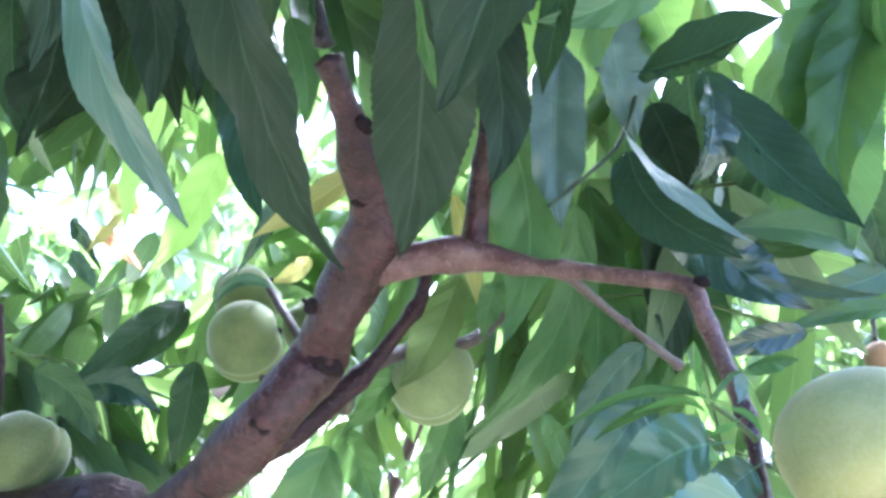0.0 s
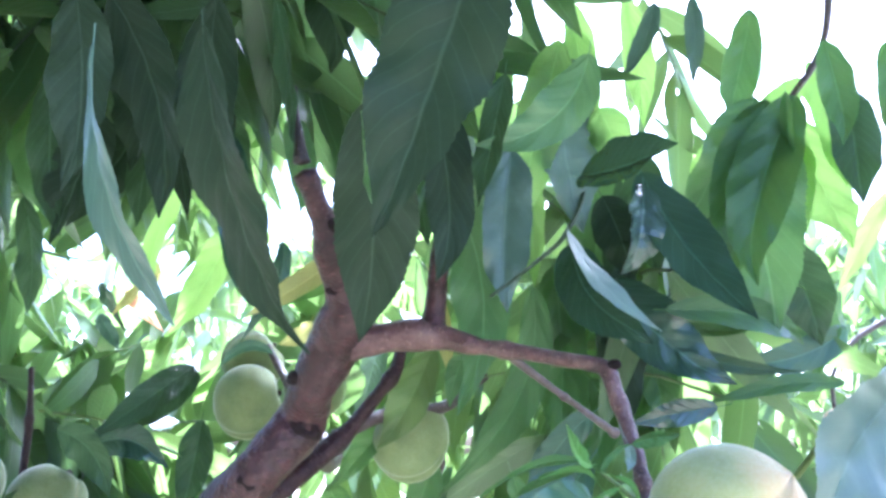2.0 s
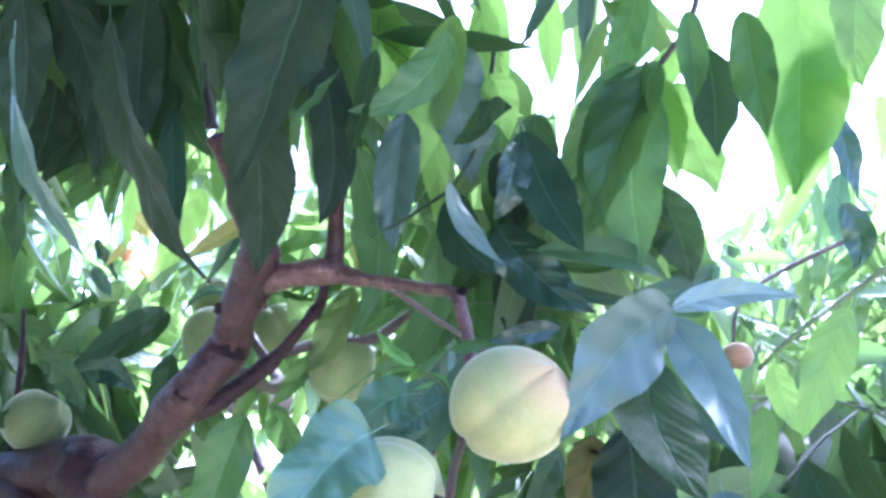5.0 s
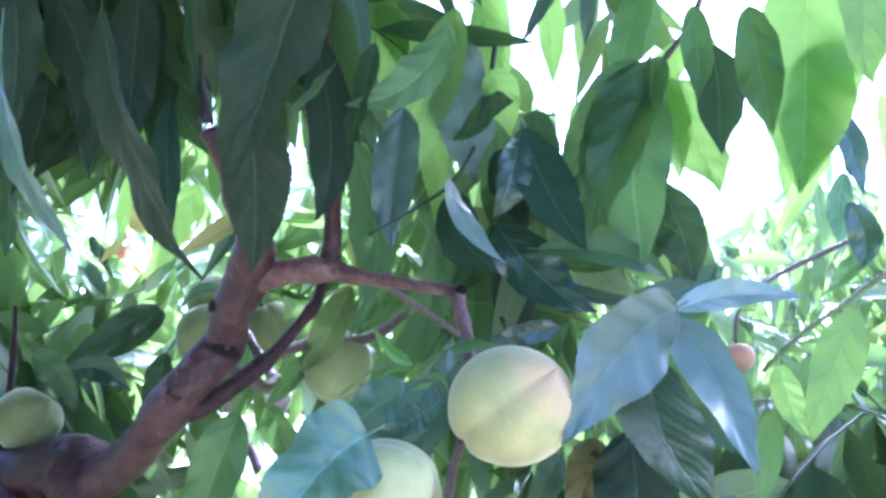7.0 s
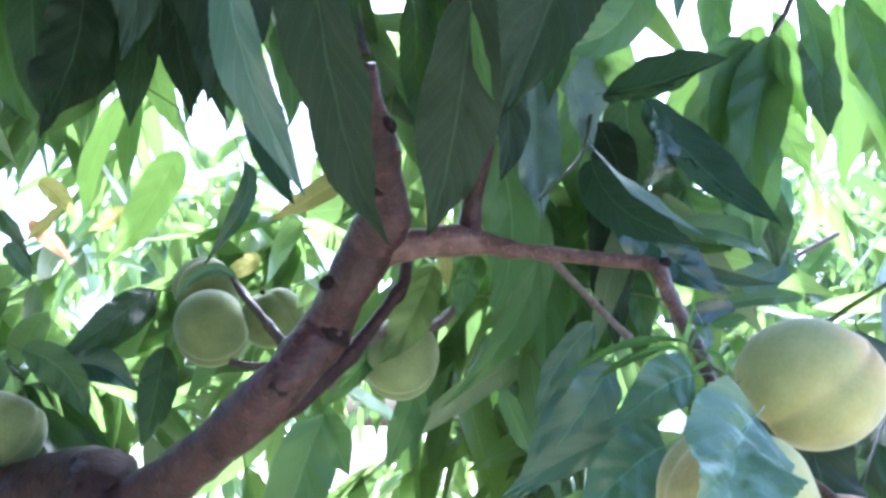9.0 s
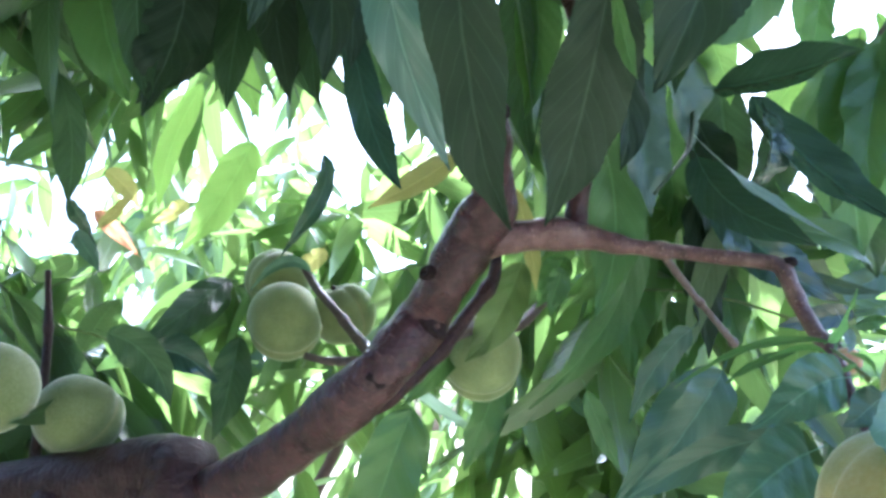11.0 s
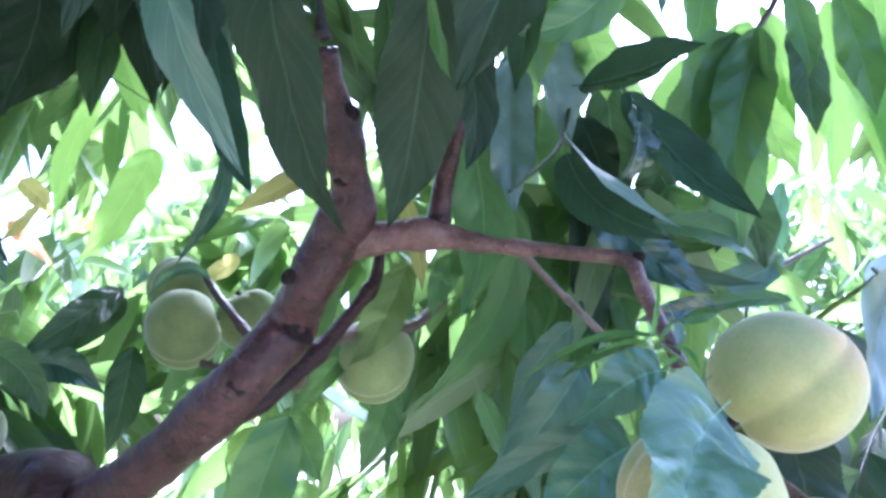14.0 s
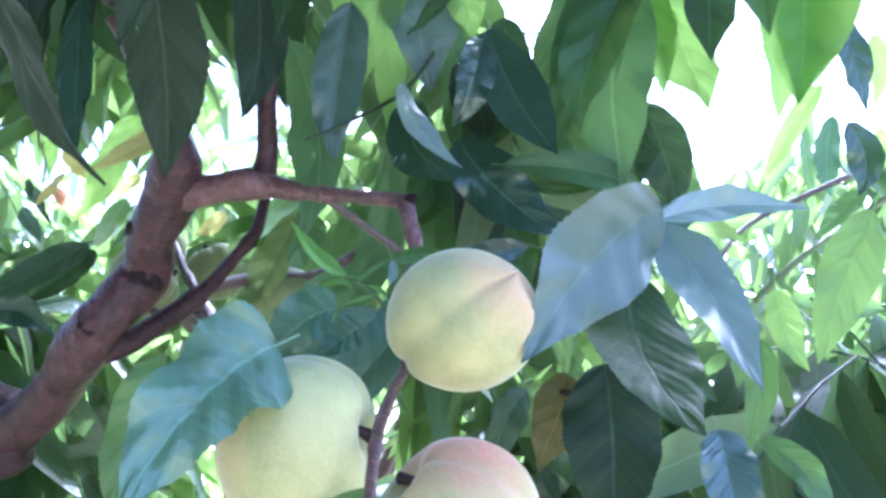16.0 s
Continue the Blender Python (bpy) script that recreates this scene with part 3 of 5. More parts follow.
stem("twig", [(-0.338, 0.570, 1.674, 0.0022), (-0.330, 0.565, 1.634, 0.0030), (-0.325, 0.560, 1.595, 0.0034), (-0.321, 0.555, 1.526, 0.0042)], bark_old, "dark upright twig", ((0.3, 0.3),), 10, 0.1, 0.003)


def knot(place, way, size):
    """A dark scar where a twig came off: a low ring with a sunken middle."""
    z = unit(np.array(way, float))
    x = unit(np.cross(z, (0.2, 0.3, 1.0)))
    y = np.cross(z, x)
    verts, uvs, faces = [], [], []
    for i, (rad, up) in enumerate(((1.15, -0.45), (0.9, 0.02), (0.68, 0.20), (0.46, 0.22), (0.24, 0.02), (0.02, -0.12))):
        for j in range(14):
            a = 2 * math.pi * j / 14
            d = x * math.cos(a) * 1.25 + y * math.sin(a) * 0.85
            k = 1 + 0.28 * noise.noise(Vector(d) * 2.2 + Vector(place) * 50 + Vector((0, 0, i * 0.4)))
            verts.append(tuple(np.array(place) + d * rad * size * k + z * up * size * k))
            uvs.append((j / 14, i * 0.002))
    for i in range(5):
        for j in range(14):
            faces.append((i * 14 + j, i * 14 + (j + 1) % 14, i * 14 + 14 + (j + 1) % 14, i * 14 + 14 + j))
    return part("knot", (verts, faces, uvs), scar_wood, branch, "dark round twig scar")


knot((-0.0605, 0.4035, 1.6225), (0.5, -0.85, -0.1), 0.0072)
knot((-0.0930, 0.4000, 1.5910), (0.25, -1.0, 0.0), 0.0062)
knot((-0.0705, 0.3900, 1.6520), (-0.85, -0.5, 0.1), 0.0052)
knot((-0.0365, 0.3360, 1.7310), (0.8, -0.6, 0.0), 0.0046)
knot((-0.0400, 0.3560, 1.6990), (0.1, -1.0, 0.1), 0.0040)

# ---- leaves near the branch, each with its own place ----
leaf_count = 0


def leaf(base, mid, tip, width, roll, fold, mat, label="", twist=0.0, wave=1.0, curl=(0, 0), quilt=1.0, blunt=0.58):
    global leaf_count
    leaf_count += 1
    label = label or {"leaf_yellow": "yellowed leaf", "leaf_red": "dry reddened leaf", "leaf_young": "young bright green leaf", "leaf_ochre": "browning leaf"}.get(mat.name, "")
    return part("leaf", leaf_shape(base, mid, tip, width, roll, fold, twist, wave, curl, quilt, blunt, seed=leaf_count), mat, tree, label)


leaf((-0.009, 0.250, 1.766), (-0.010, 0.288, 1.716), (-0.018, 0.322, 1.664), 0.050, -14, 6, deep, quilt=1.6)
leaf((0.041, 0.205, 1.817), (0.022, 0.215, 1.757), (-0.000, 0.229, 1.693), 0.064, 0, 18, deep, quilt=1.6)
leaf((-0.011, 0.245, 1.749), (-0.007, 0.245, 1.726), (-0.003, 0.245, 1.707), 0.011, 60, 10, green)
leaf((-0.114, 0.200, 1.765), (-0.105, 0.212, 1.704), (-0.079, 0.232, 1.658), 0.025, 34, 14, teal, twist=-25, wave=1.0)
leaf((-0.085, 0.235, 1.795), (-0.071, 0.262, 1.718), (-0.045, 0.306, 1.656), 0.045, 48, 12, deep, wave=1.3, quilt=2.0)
leaf((0.025, 0.385, 1.773), (0.046, 0.395, 1.697), (0.030, 0.390, 1.632), 0.046, 26, 10, pale)
leaf((0.080, 0.450, 1.724), (0.072, 0.470, 1.649), (0.014, 0.485, 1.584), 0.035, -10, 14, green)
leaf((0.101, 0.395, 1.739), (0.109, 0.365, 1.696), (0.135, 0.330, 1.671), 0.040, 10, 8, gloss, wave=0.7)
leaf((0.147, 0.392, 1.777), (0.140, 0.375, 1.740), (0.132, 0.385, 1.716), 0.034, -10, 14, sheeny, wave=1.2, quilt=6.0, curl=(0, 40))
leaf((0.150, 0.408, 1.792), (0.168, 0.372, 1.728), (0.188, 0.326, 1.681), 0.048, 10, 20, gloss, wave=0.6)
leaf((0.161, 0.410, 1.700), (0.227, 0.430, 1.700), (0.262, 0.452, 1.684), 0.028, 0, 16, green, wave=0.5)
leaf((0.137, 0.470, 1.741), (0.146, 0.480, 1.687), (0.144, 0.480, 1.622), 0.048, 0, 12, deep)
leaf((0.103, 0.520, 1.756), (0.110, 0.530, 1.680), (0.104, 0.530, 1.609), 0.052, 10, 12, green)
leaf((0.105, 0.375, 1.777), (0.125, 0.335, 1.768), (0.142, 0.290, 1.764), 0.044, -14, 26, gloss, wave=0.5)
leaf((0.246, 0.430, 1.842), (0.234, 0.430, 1.763), (0.245, 0.434, 1.689), 0.068, 10, 8, pale)
leaf((0.235, 0.420, 1.853), (0.204, 0.420, 1.800), (0.176, 0.422, 1.750), 0.049, -15, 12, green)
leaf((0.237, 0.410, 1.846), (0.212, 0.400, 1.774), (0.198, 0.400, 1.710), 0.054, 20, 12, green, quilt=2.0)
leaf((0.242, 0.390, 1.842), (0.239, 0.390, 1.796), (0.229, 0.388, 1.748), 0.018, 55, 20, pale)
leaf((0.294, 0.420, 1.864), (0.298, 0.420, 1.822), (0.294, 0.416, 1.774), 0.050, 0, 8, dark, wave=0.4)
leaf((0.276, 0.400, 1.886), (0.276, 0.390, 1.840), (0.274, 0.383, 1.802), 0.027, 15, 20, pale)
leaf((0.281, 0.460, 1.855), (0.292, 0.460, 1.801), (0.309, 0.454, 1.756), 0.057, -10, 8, light)
leaf((0.374, 0.430, 1.942), (0.362, 0.420, 1.831), (0.351, 0.412, 1.742), 0.085, 0, 10, light)
leaf((0.318, 0.400, 1.885), (0.319, 0.390, 1.826), (0.325, 0.390, 1.779), 0.040, 10, 12, green)
leaf((0.353, 0.290, 1.872), (0.342, 0.285, 1.814), (0.336, 0.281, 1.766), 0.042, 0, 10, light)
leaf((0.121, 0.500, 1.983), (0.129, 0.500, 1.920), (0.138, 0.500, 1.872), 0.032, 0, 10, light)
leaf((0.180, 0.460, 1.956), (0.167, 0.450, 1.913), (0.148, 0.450, 1.882), 0.020, 30, 15, blue)
leaf((0.209, 0.460, 1.960), (0.206, 0.450, 1.917), (0.201, 0.450, 1.877), 0.018, 20, 15, blue)
leaf((0.254, 0.460, 1.949), (0.236, 0.450, 1.886), (0.224, 0.450, 1.846), 0.037, -20, 12, green)
leaf((0.171, 0.520, 2.001), (0.179, 0.520, 1.935), (0.180, 0.520, 1.876), 0.032, 20, 12, light)
leaf((0.092, 0.420, 1.877), (0.101, 0.420, 1.814), (0.111, 0.422, 1.754), 0.068, -12, 14, blue, quilt=2.5)
leaf((0.063, 0.385, 1.799), (0.058, 0.378, 1.741), (0.057, 0.373, 1.690), 0.040, -20, 16, blue, quilt=3.5)
leaf((0.064, 0.470, 1.839), (0.081, 0.470, 1.785), (0.080, 0.460, 1.725), 0.034, 20, 12, light)
leaf((0.017, 0.450, 1.948), (0.042, 0.440, 1.873), (0.052, 0.440, 1.788), 0.040, 10, 12, light)
leaf((0.005, 0.420, 1.939), (0.016, 0.420, 1.893), (0.028, 0.420, 1.844), 0.029, -20, 14, teal)
leaf((0.006, 0.335, 1.832), (0.025, 0.325, 1.751), (0.020, 0.320, 1.696), 0.036, -10, 12, deep)
leaf((0.030, 0.300, 1.790), (0.020, 0.290, 1.766), (0.007, 0.280, 1.746), 0.014, 30, 30, pale)
leaf((0.024, 0.430, 1.790), (0.033, 0.430, 1.739), (0.037, 0.430, 1.695), 0.026, 30, 12, light)
leaf((0.227, 0.276, 1.639), (0.194, 0.260, 1.613), (0.164, 0.235, 1.568), 0.058, -15, 16, blue, quilt=0.3, wave=0.7)
leaf((0.235, 0.315, 1.643), (0.276, 0.335, 1.656), (0.319, 0.338, 1.654), 0.024, -20, 22, silver)
leaf((0.231, 0.300, 1.636), (0.238, 0.250, 1.599), (0.236, 0.200, 1.560), 0.032, 15, 14, silver, quilt=0.3, wave=0.7)
leaf((0.2185, 0.3150, 1.6180), (0.2175, 0.2760, 1.5750), (0.2300, 0.2330, 1.5440), 0.058, -12, 6, dark, wave=0.35, quilt=0.25)
leaf((0.216, 0.372, 1.574), (0.218, 0.360, 1.530), (0.214, 0.350, 1.483), 0.064, 10, 10, deep)
leaf((0.320, 0.280, 1.640), (0.300, 0.270, 1.606), (0.285, 0.265, 1.572), 0.029, 0, 8, light)
leaf((0.308, 0.362, 1.616), (0.312, 0.362, 1.594), (0.321, 0.362, 1.571), 0.024, 5, 10, light)
leaf((0.305, 0.380, 1.590), (0.303, 0.380, 1.559), (0.293, 0.380, 1.527), 0.022, 10, 12, green)
leaf((0.254, 0.300, 1.543), (0.255, 0.290, 1.524), (0.255, 0.280, 1.497), 0.030, 0, 18, quilted)
leaf((0.294, 0.360, 1.536), (0.312, 0.350, 1.521), (0.321, 0.340, 1.497), 0.021, 0, 14, green)
leaf((0.270, 0.360, 1.613), (0.284, 0.360, 1.588), (0.285, 0.360, 1.561), 0.018, 20, 12, green)
leaf((0.079, 0.200, 1.572), (0.060, 0.186, 1.554), (0.042, 0.165, 1.518), 0.045, 0, 10, mint, wave=1.6, quilt=4.0, blunt=0.30)
leaf((0.0894, 0.2678, 1.6059), (0.0806, 0.2464, 1.6105), (0.0748, 0.2269, 1.6211), 0.0088, 35, 36, young)
leaf((0.087, 0.256, 1.590), (0.072, 0.260, 1.584), (0.052, 0.268, 1.566), 0.027, 0, 10, cool_bright, quilt=1.6, blunt=0.40)
leaf((0.099, 0.250, 1.583), (0.092, 0.250, 1.578), (0.081, 0.250, 1.569), 0.018, 0, 10, cool)
leaf((0.091, 0.360, 1.601), (0.070, 0.355, 1.574), (0.036, 0.350, 1.536), 0.038, 0, 12, cool)
leaf((0.090, 0.265, 1.605), (0.069, 0.290, 1.605), (0.039, 0.310, 1.587), 0.007, 40, 30, young_dull)
leaf((0.1085, 0.2760, 1.6148), (0.1197, 0.2787, 1.6180), (0.1309, 0.2815, 1.6188), 0.0095, 20, 22, young_dull)
leaf((0.0934, 0.2698, 1.6029), (0.0999, 0.2729, 1.6114), (0.1085, 0.2760, 1.6148), 0.0050, 30, 26, young_dull)
leaf((0.1072, 0.2800, 1.6150), (0.1083, 0.2790, 1.6089), (0.1066, 0.2780, 1.6029), 0.0060, 10, 14, silver)
leaf((0.119, 0.450, 1.637), (0.094, 0.450, 1.612), (0.072, 0.450, 1.574), 0.029, -10, 14, cool)
leaf((0.109, 0.400, 1.607), (0.077, 0.400, 1.566), (0.038, 0.390, 1.523), 0.041, 0, 12, cool)
leaf((0.010, 0.485, 1.684), (-0.005, 0.485, 1.647), (-0.026, 0.490, 1.610), 0.036, 10, 14, olive)
leaf((0.173, 0.360, 1.637), (0.150, 0.360, 1.633), (0.125, 0.360, 1.627), 0.018, 0, 16, gloss)
leaf((0.205, 0.400, 1.593), (0.215, 0.400, 1.590), (0.222, 0.400, 1.560), 0.027, 20, 14, light)
leaf((0.195, 0.380, 1.569), (0.192, 0.390, 1.544), (0.179, 0.400, 1.514), 0.038, 20, 14, ochre)
leaf((0.171, 0.340, 1.559), (0.159, 0.330, 1.540), (0.150, 0.330, 1.510), 0.022, -10, 14, dark)
leaf((-0.048, 0.420, 1.738), (-0.073, 0.410, 1.714), (-0.105, 0.400, 1.691), 0.020, 10, 14, yellow)
leaf((0.006, 0.490, 1.741), (0.017, 0.490, 1.700), (0.022, 0.490, 1.665), 0.017, 0, 10, yellow)
leaf((-0.136, 0.740, 1.746), (-0.149, 0.750, 1.733), (-0.177, 0.760, 1.723), 0.026, 0, 10, yellow)
leaf((-0.123, 0.400, 1.813), (-0.107, 0.380, 1.738), (-0.089, 0.357, 1.689), 0.027, 0, 14, gloss)
leaf((-0.113, 0.500, 1.876), (-0.100, 0.500, 1.834), (-0.097, 0.500, 1.791), 0.030, 10, 20, pale)
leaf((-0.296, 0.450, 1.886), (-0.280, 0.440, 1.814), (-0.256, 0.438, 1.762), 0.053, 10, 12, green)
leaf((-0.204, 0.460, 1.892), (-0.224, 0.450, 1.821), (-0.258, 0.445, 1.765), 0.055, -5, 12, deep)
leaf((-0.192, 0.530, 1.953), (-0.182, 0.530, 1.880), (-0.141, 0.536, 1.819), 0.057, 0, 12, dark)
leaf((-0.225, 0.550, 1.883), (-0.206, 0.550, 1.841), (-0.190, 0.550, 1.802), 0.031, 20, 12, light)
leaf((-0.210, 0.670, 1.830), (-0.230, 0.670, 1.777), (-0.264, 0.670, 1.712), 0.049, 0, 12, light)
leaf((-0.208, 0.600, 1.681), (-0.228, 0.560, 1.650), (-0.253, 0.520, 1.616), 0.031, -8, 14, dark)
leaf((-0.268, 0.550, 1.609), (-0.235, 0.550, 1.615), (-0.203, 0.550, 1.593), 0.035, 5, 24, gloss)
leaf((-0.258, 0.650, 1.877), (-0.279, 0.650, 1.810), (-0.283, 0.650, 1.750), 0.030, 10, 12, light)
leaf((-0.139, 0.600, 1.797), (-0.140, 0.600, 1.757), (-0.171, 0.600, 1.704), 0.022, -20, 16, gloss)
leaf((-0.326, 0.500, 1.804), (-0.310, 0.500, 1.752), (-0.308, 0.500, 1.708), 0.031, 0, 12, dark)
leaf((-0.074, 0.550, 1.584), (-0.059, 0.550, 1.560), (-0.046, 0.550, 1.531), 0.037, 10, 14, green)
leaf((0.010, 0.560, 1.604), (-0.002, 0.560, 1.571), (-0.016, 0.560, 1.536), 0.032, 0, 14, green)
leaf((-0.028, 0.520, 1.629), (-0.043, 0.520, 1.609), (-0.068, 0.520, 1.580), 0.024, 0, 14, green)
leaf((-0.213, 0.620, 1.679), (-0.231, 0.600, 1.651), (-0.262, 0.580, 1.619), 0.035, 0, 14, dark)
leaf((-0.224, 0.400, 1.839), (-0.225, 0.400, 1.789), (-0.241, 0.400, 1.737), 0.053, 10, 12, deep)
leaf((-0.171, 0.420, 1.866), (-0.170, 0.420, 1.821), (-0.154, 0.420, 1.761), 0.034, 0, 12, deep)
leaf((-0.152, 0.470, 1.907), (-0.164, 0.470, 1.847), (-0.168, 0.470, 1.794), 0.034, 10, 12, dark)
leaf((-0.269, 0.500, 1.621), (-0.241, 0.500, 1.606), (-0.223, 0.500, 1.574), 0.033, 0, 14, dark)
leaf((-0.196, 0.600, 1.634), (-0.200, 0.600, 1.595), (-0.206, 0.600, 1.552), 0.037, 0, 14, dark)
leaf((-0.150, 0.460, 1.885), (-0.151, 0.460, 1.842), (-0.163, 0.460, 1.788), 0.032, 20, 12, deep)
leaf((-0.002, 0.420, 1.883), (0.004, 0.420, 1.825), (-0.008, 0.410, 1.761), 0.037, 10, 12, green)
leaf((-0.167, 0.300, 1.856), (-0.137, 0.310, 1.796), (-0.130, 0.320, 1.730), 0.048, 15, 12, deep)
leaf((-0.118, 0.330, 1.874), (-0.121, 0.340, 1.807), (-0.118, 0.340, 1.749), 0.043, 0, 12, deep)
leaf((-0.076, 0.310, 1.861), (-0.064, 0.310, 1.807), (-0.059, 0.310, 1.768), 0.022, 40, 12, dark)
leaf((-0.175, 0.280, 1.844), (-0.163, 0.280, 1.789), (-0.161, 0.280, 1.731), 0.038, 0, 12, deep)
leaf((0.055, 0.300, 1.806), (0.048, 0.300, 1.767), (0.041, 0.300, 1.731), 0.023, 30, 12, dark)
leaf((0.100, 0.300, 1.818), (0.080, 0.300, 1.780), (0.039, 0.300, 1.763), 0.034, 0, 12, pale)
leaf((0.125, 0.420, 1.845), (0.135, 0.420, 1.821), (0.141, 0.420, 1.790), 0.036, 0, 12, light)
leaf((0.115, 0.460, 1.936), (0.122, 0.460, 1.888), (0.124, 0.460, 1.846), 0.034, 0, 12, light)
leaf((0.030, 0.440, 1.911), (0.052, 0.440, 1.879), (0.060, 0.440, 1.843), 0.037, 0, 12, light)
leaf((0.053, 0.520, 1.700), (0.044, 0.520, 1.683), (0.032, 0.520, 1.657), 0.029, 10, 12, green)
leaf((0.163, 0.500, 1.699), (0.175, 0.500, 1.665), (0.180, 0.500, 1.628), 0.037, 10, 12, green)
leaf((-0.399, 0.860, 1.852), (-0.377, 0.860, 1.836), (-0.356, 0.860, 1.811), 0.032, 0, 12, yellow)
leaf((-0.312, 0.900, 1.835), (-0.326, 0.900, 1.817), (-0.350, 0.900, 1.802), 0.027, 0, 14, yellow)
leaf((-0.430, 0.840, 1.808), (-0.411, 0.840, 1.784), (-0.387, 0.840, 1.748), 0.027, 20, 14, gloss)
# silver strip along a glossy leaf's edge, standing for its sky-lit rim
leaf((0.098, 0.384, 1.744), (0.111, 0.350, 1.704), (0.136, 0.325, 1.672), 0.0215, -40, 4, silver, wave=0.6)
leaf((0.153, 0.420, 1.795), (0.172, 0.418, 1.756), (0.198, 0.412, 1.735), 0.022, -42, 8, silver, wave=0.8)
leaf((0.131, 0.430, 1.724), (0.159, 0.420, 1.685), (0.200, 0.410, 1.651), 0.048, 0, 14, gloss)
leaf((0.398, 0.430, 1.875), (0.368, 0.420, 1.811), (0.344, 0.412, 1.745), 0.064, 0, 10, light)
leaf((0.401, 0.450, 1.820), (0.406, 0.450, 1.787), (0.411, 0.450, 1.751), 0.026, 0, 12, gloss)
leaf((0.412, 0.480, 1.755), (0.423, 0.480, 1.727), (0.416, 0.480, 1.700), 0.031, 10, 14, gloss)
leaf((0.001, 0.460, 1.917), (0.001, 0.450, 1.825), (0.004, 0.450, 1.751), 0.050, 0, 10, dark)
leaf((0.099, 0.410, 1.893), (0.080, 0.400, 1.813), (0.062, 0.400, 1.741), 0.045, -10, 10, light)
leaf((0.0989, 0.2670, 1.6015), (0.1051, 0.2650, 1.5987), (0.1085, 0.2650, 1.5924), 0.0030, 0, 20, young)
leaf((0.091, 0.270, 1.600), (0.083, 0.275, 1.604), (0.069, 0.280, 1.599), 0.004, 20, 25, young)
leaf((0.1000, 0.2660, 1.5968), (0.0945, 0.2640, 1.5945), (0.0892, 0.2620, 1.5925), 0.0030, 10, 20, young)
leaf((0.085, 0.285, 1.603), (0.070, 0.290, 1.598), (0.057, 0.295, 1.589), 0.006, 30, 25, green)
leaf((0.126, 0.500, 1.664), (0.136, 0.500, 1.632), (0.111, 0.500, 1.585), 0.028, 10, 16, green)
leaf((0.069, 0.520, 1.597), (0.080, 0.520, 1.570), (0.095, 0.520, 1.539), 0.020, 30, 20, pale)
leaf((0.024, 0.570, 1.600), (0.012, 0.570, 1.566), (0.005, 0.570, 1.530), 0.017, 40, 20, pale)
leaf((0.033, 0.460, 1.676), (0.028, 0.460, 1.662), (0.022, 0.460, 1.641), 0.021, 0, 12, green)
# deep-coloured leaf set behind the cluster to stand for its dark hollow
leaf((0.131, 0.450, 1.790), (0.143, 0.450, 1.760), (0.152, 0.450, 1.724), 0.040, 0, 10, deep)
leaf((0.171, 0.440, 1.698), (0.205, 0.440, 1.692), (0.233, 0.440, 1.700), 0.010, 0, 10, green)
leaf((0.161, 0.420, 1.685), (0.195, 0.420, 1.669), (0.246, 0.420, 1.664), 0.014, -10, 14, dark)
leaf((0.253, 0.400, 1.844), (0.218, 0.385, 1.771), (0.200, 0.372, 1.708), 0.049, 10, 22, green)
leaf((0.132, 0.500, 1.846), (0.134, 0.500, 1.779), (0.133, 0.500, 1.723), 0.048, 0, 10, green)
leaf((0.142, 0.560, 1.743), (0.133, 0.560, 1.690), (0.118, 0.560, 1.626), 0.060, 0, 10, green)
leaf((0.172, 0.540, 1.730), (0.174, 0.540, 1.683), (0.161, 0.540, 1.625), 0.049, 10, 10, green)
leaf((0.078, 0.270, 1.560), (0.060, 0.272, 1.549), (0.036, 0.275, 1.526), 0.036, 0, 12, cool_bright, quilt=2.0, blunt=0.30)
leaf((0.084, 0.300, 1.566), (0.051, 0.305, 1.557), (0.013, 0.310, 1.535), 0.023, 0, 14, cool)
leaf((-0.067, 0.460, 1.577), (-0.084, 0.460, 1.528), (-0.100, 0.460, 1.466), 0.048, 0, 12, green)
leaf((-0.345, 0.780, 1.800), (-0.359, 0.780, 1.780), (-0.379, 0.780, 1.758), 0.018, 10, 12, yellow)
leaf((-0.399, 0.790, 1.760), (-0.386, 0.790, 1.742), (-0.367, 0.790, 1.718), 0.024, 10, 12, teal)
leaf((-0.405, 0.860, 1.802), (-0.383, 0.860, 1.784), (-0.347, 0.860, 1.750), 0.022, 20, 14, red)
leaf((0.113, 0.200, 1.526), (0.099, 0.200, 1.520), (0.080, 0.200, 1.508), 0.006, 0, 16, green)
leaf((0.257, 0.500, 1.785), (0.264, 0.500, 1.747), (0.256, 0.500, 1.706), 0.053, 0, 10, dark)
leaf((0.267, 0.450, 1.854), (0.271, 0.450, 1.810), (0.276, 0.455, 1.766), 0.034, 0, 10, light)
leaf((0.292, 0.470, 1.895), (0.253, 0.470, 1.841), (0.223, 0.475, 1.785), 0.036, -10, 14, light)
leaf((0.266, 0.490, 1.875), (0.228, 0.490, 1.838), (0.205, 0.490, 1.800), 0.034, 0, 12, light)
leaf((0.261, 0.500, 1.965), (0.263, 0.500, 1.921), (0.256, 0.500, 1.890), 0.030, 10, 12, pale)
leaf((0.288, 0.450, 1.898), (0.300, 0.450, 1.849), (0.301, 0.450, 1.799), 0.036, 0, 10, light)
leaf((0.391, 0.500, 1.945), (0.384, 0.500, 1.845), (0.368, 0.500, 1.764), 0.052, 5, 8, light)
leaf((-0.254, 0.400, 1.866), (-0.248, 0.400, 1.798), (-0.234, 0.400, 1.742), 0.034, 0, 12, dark)
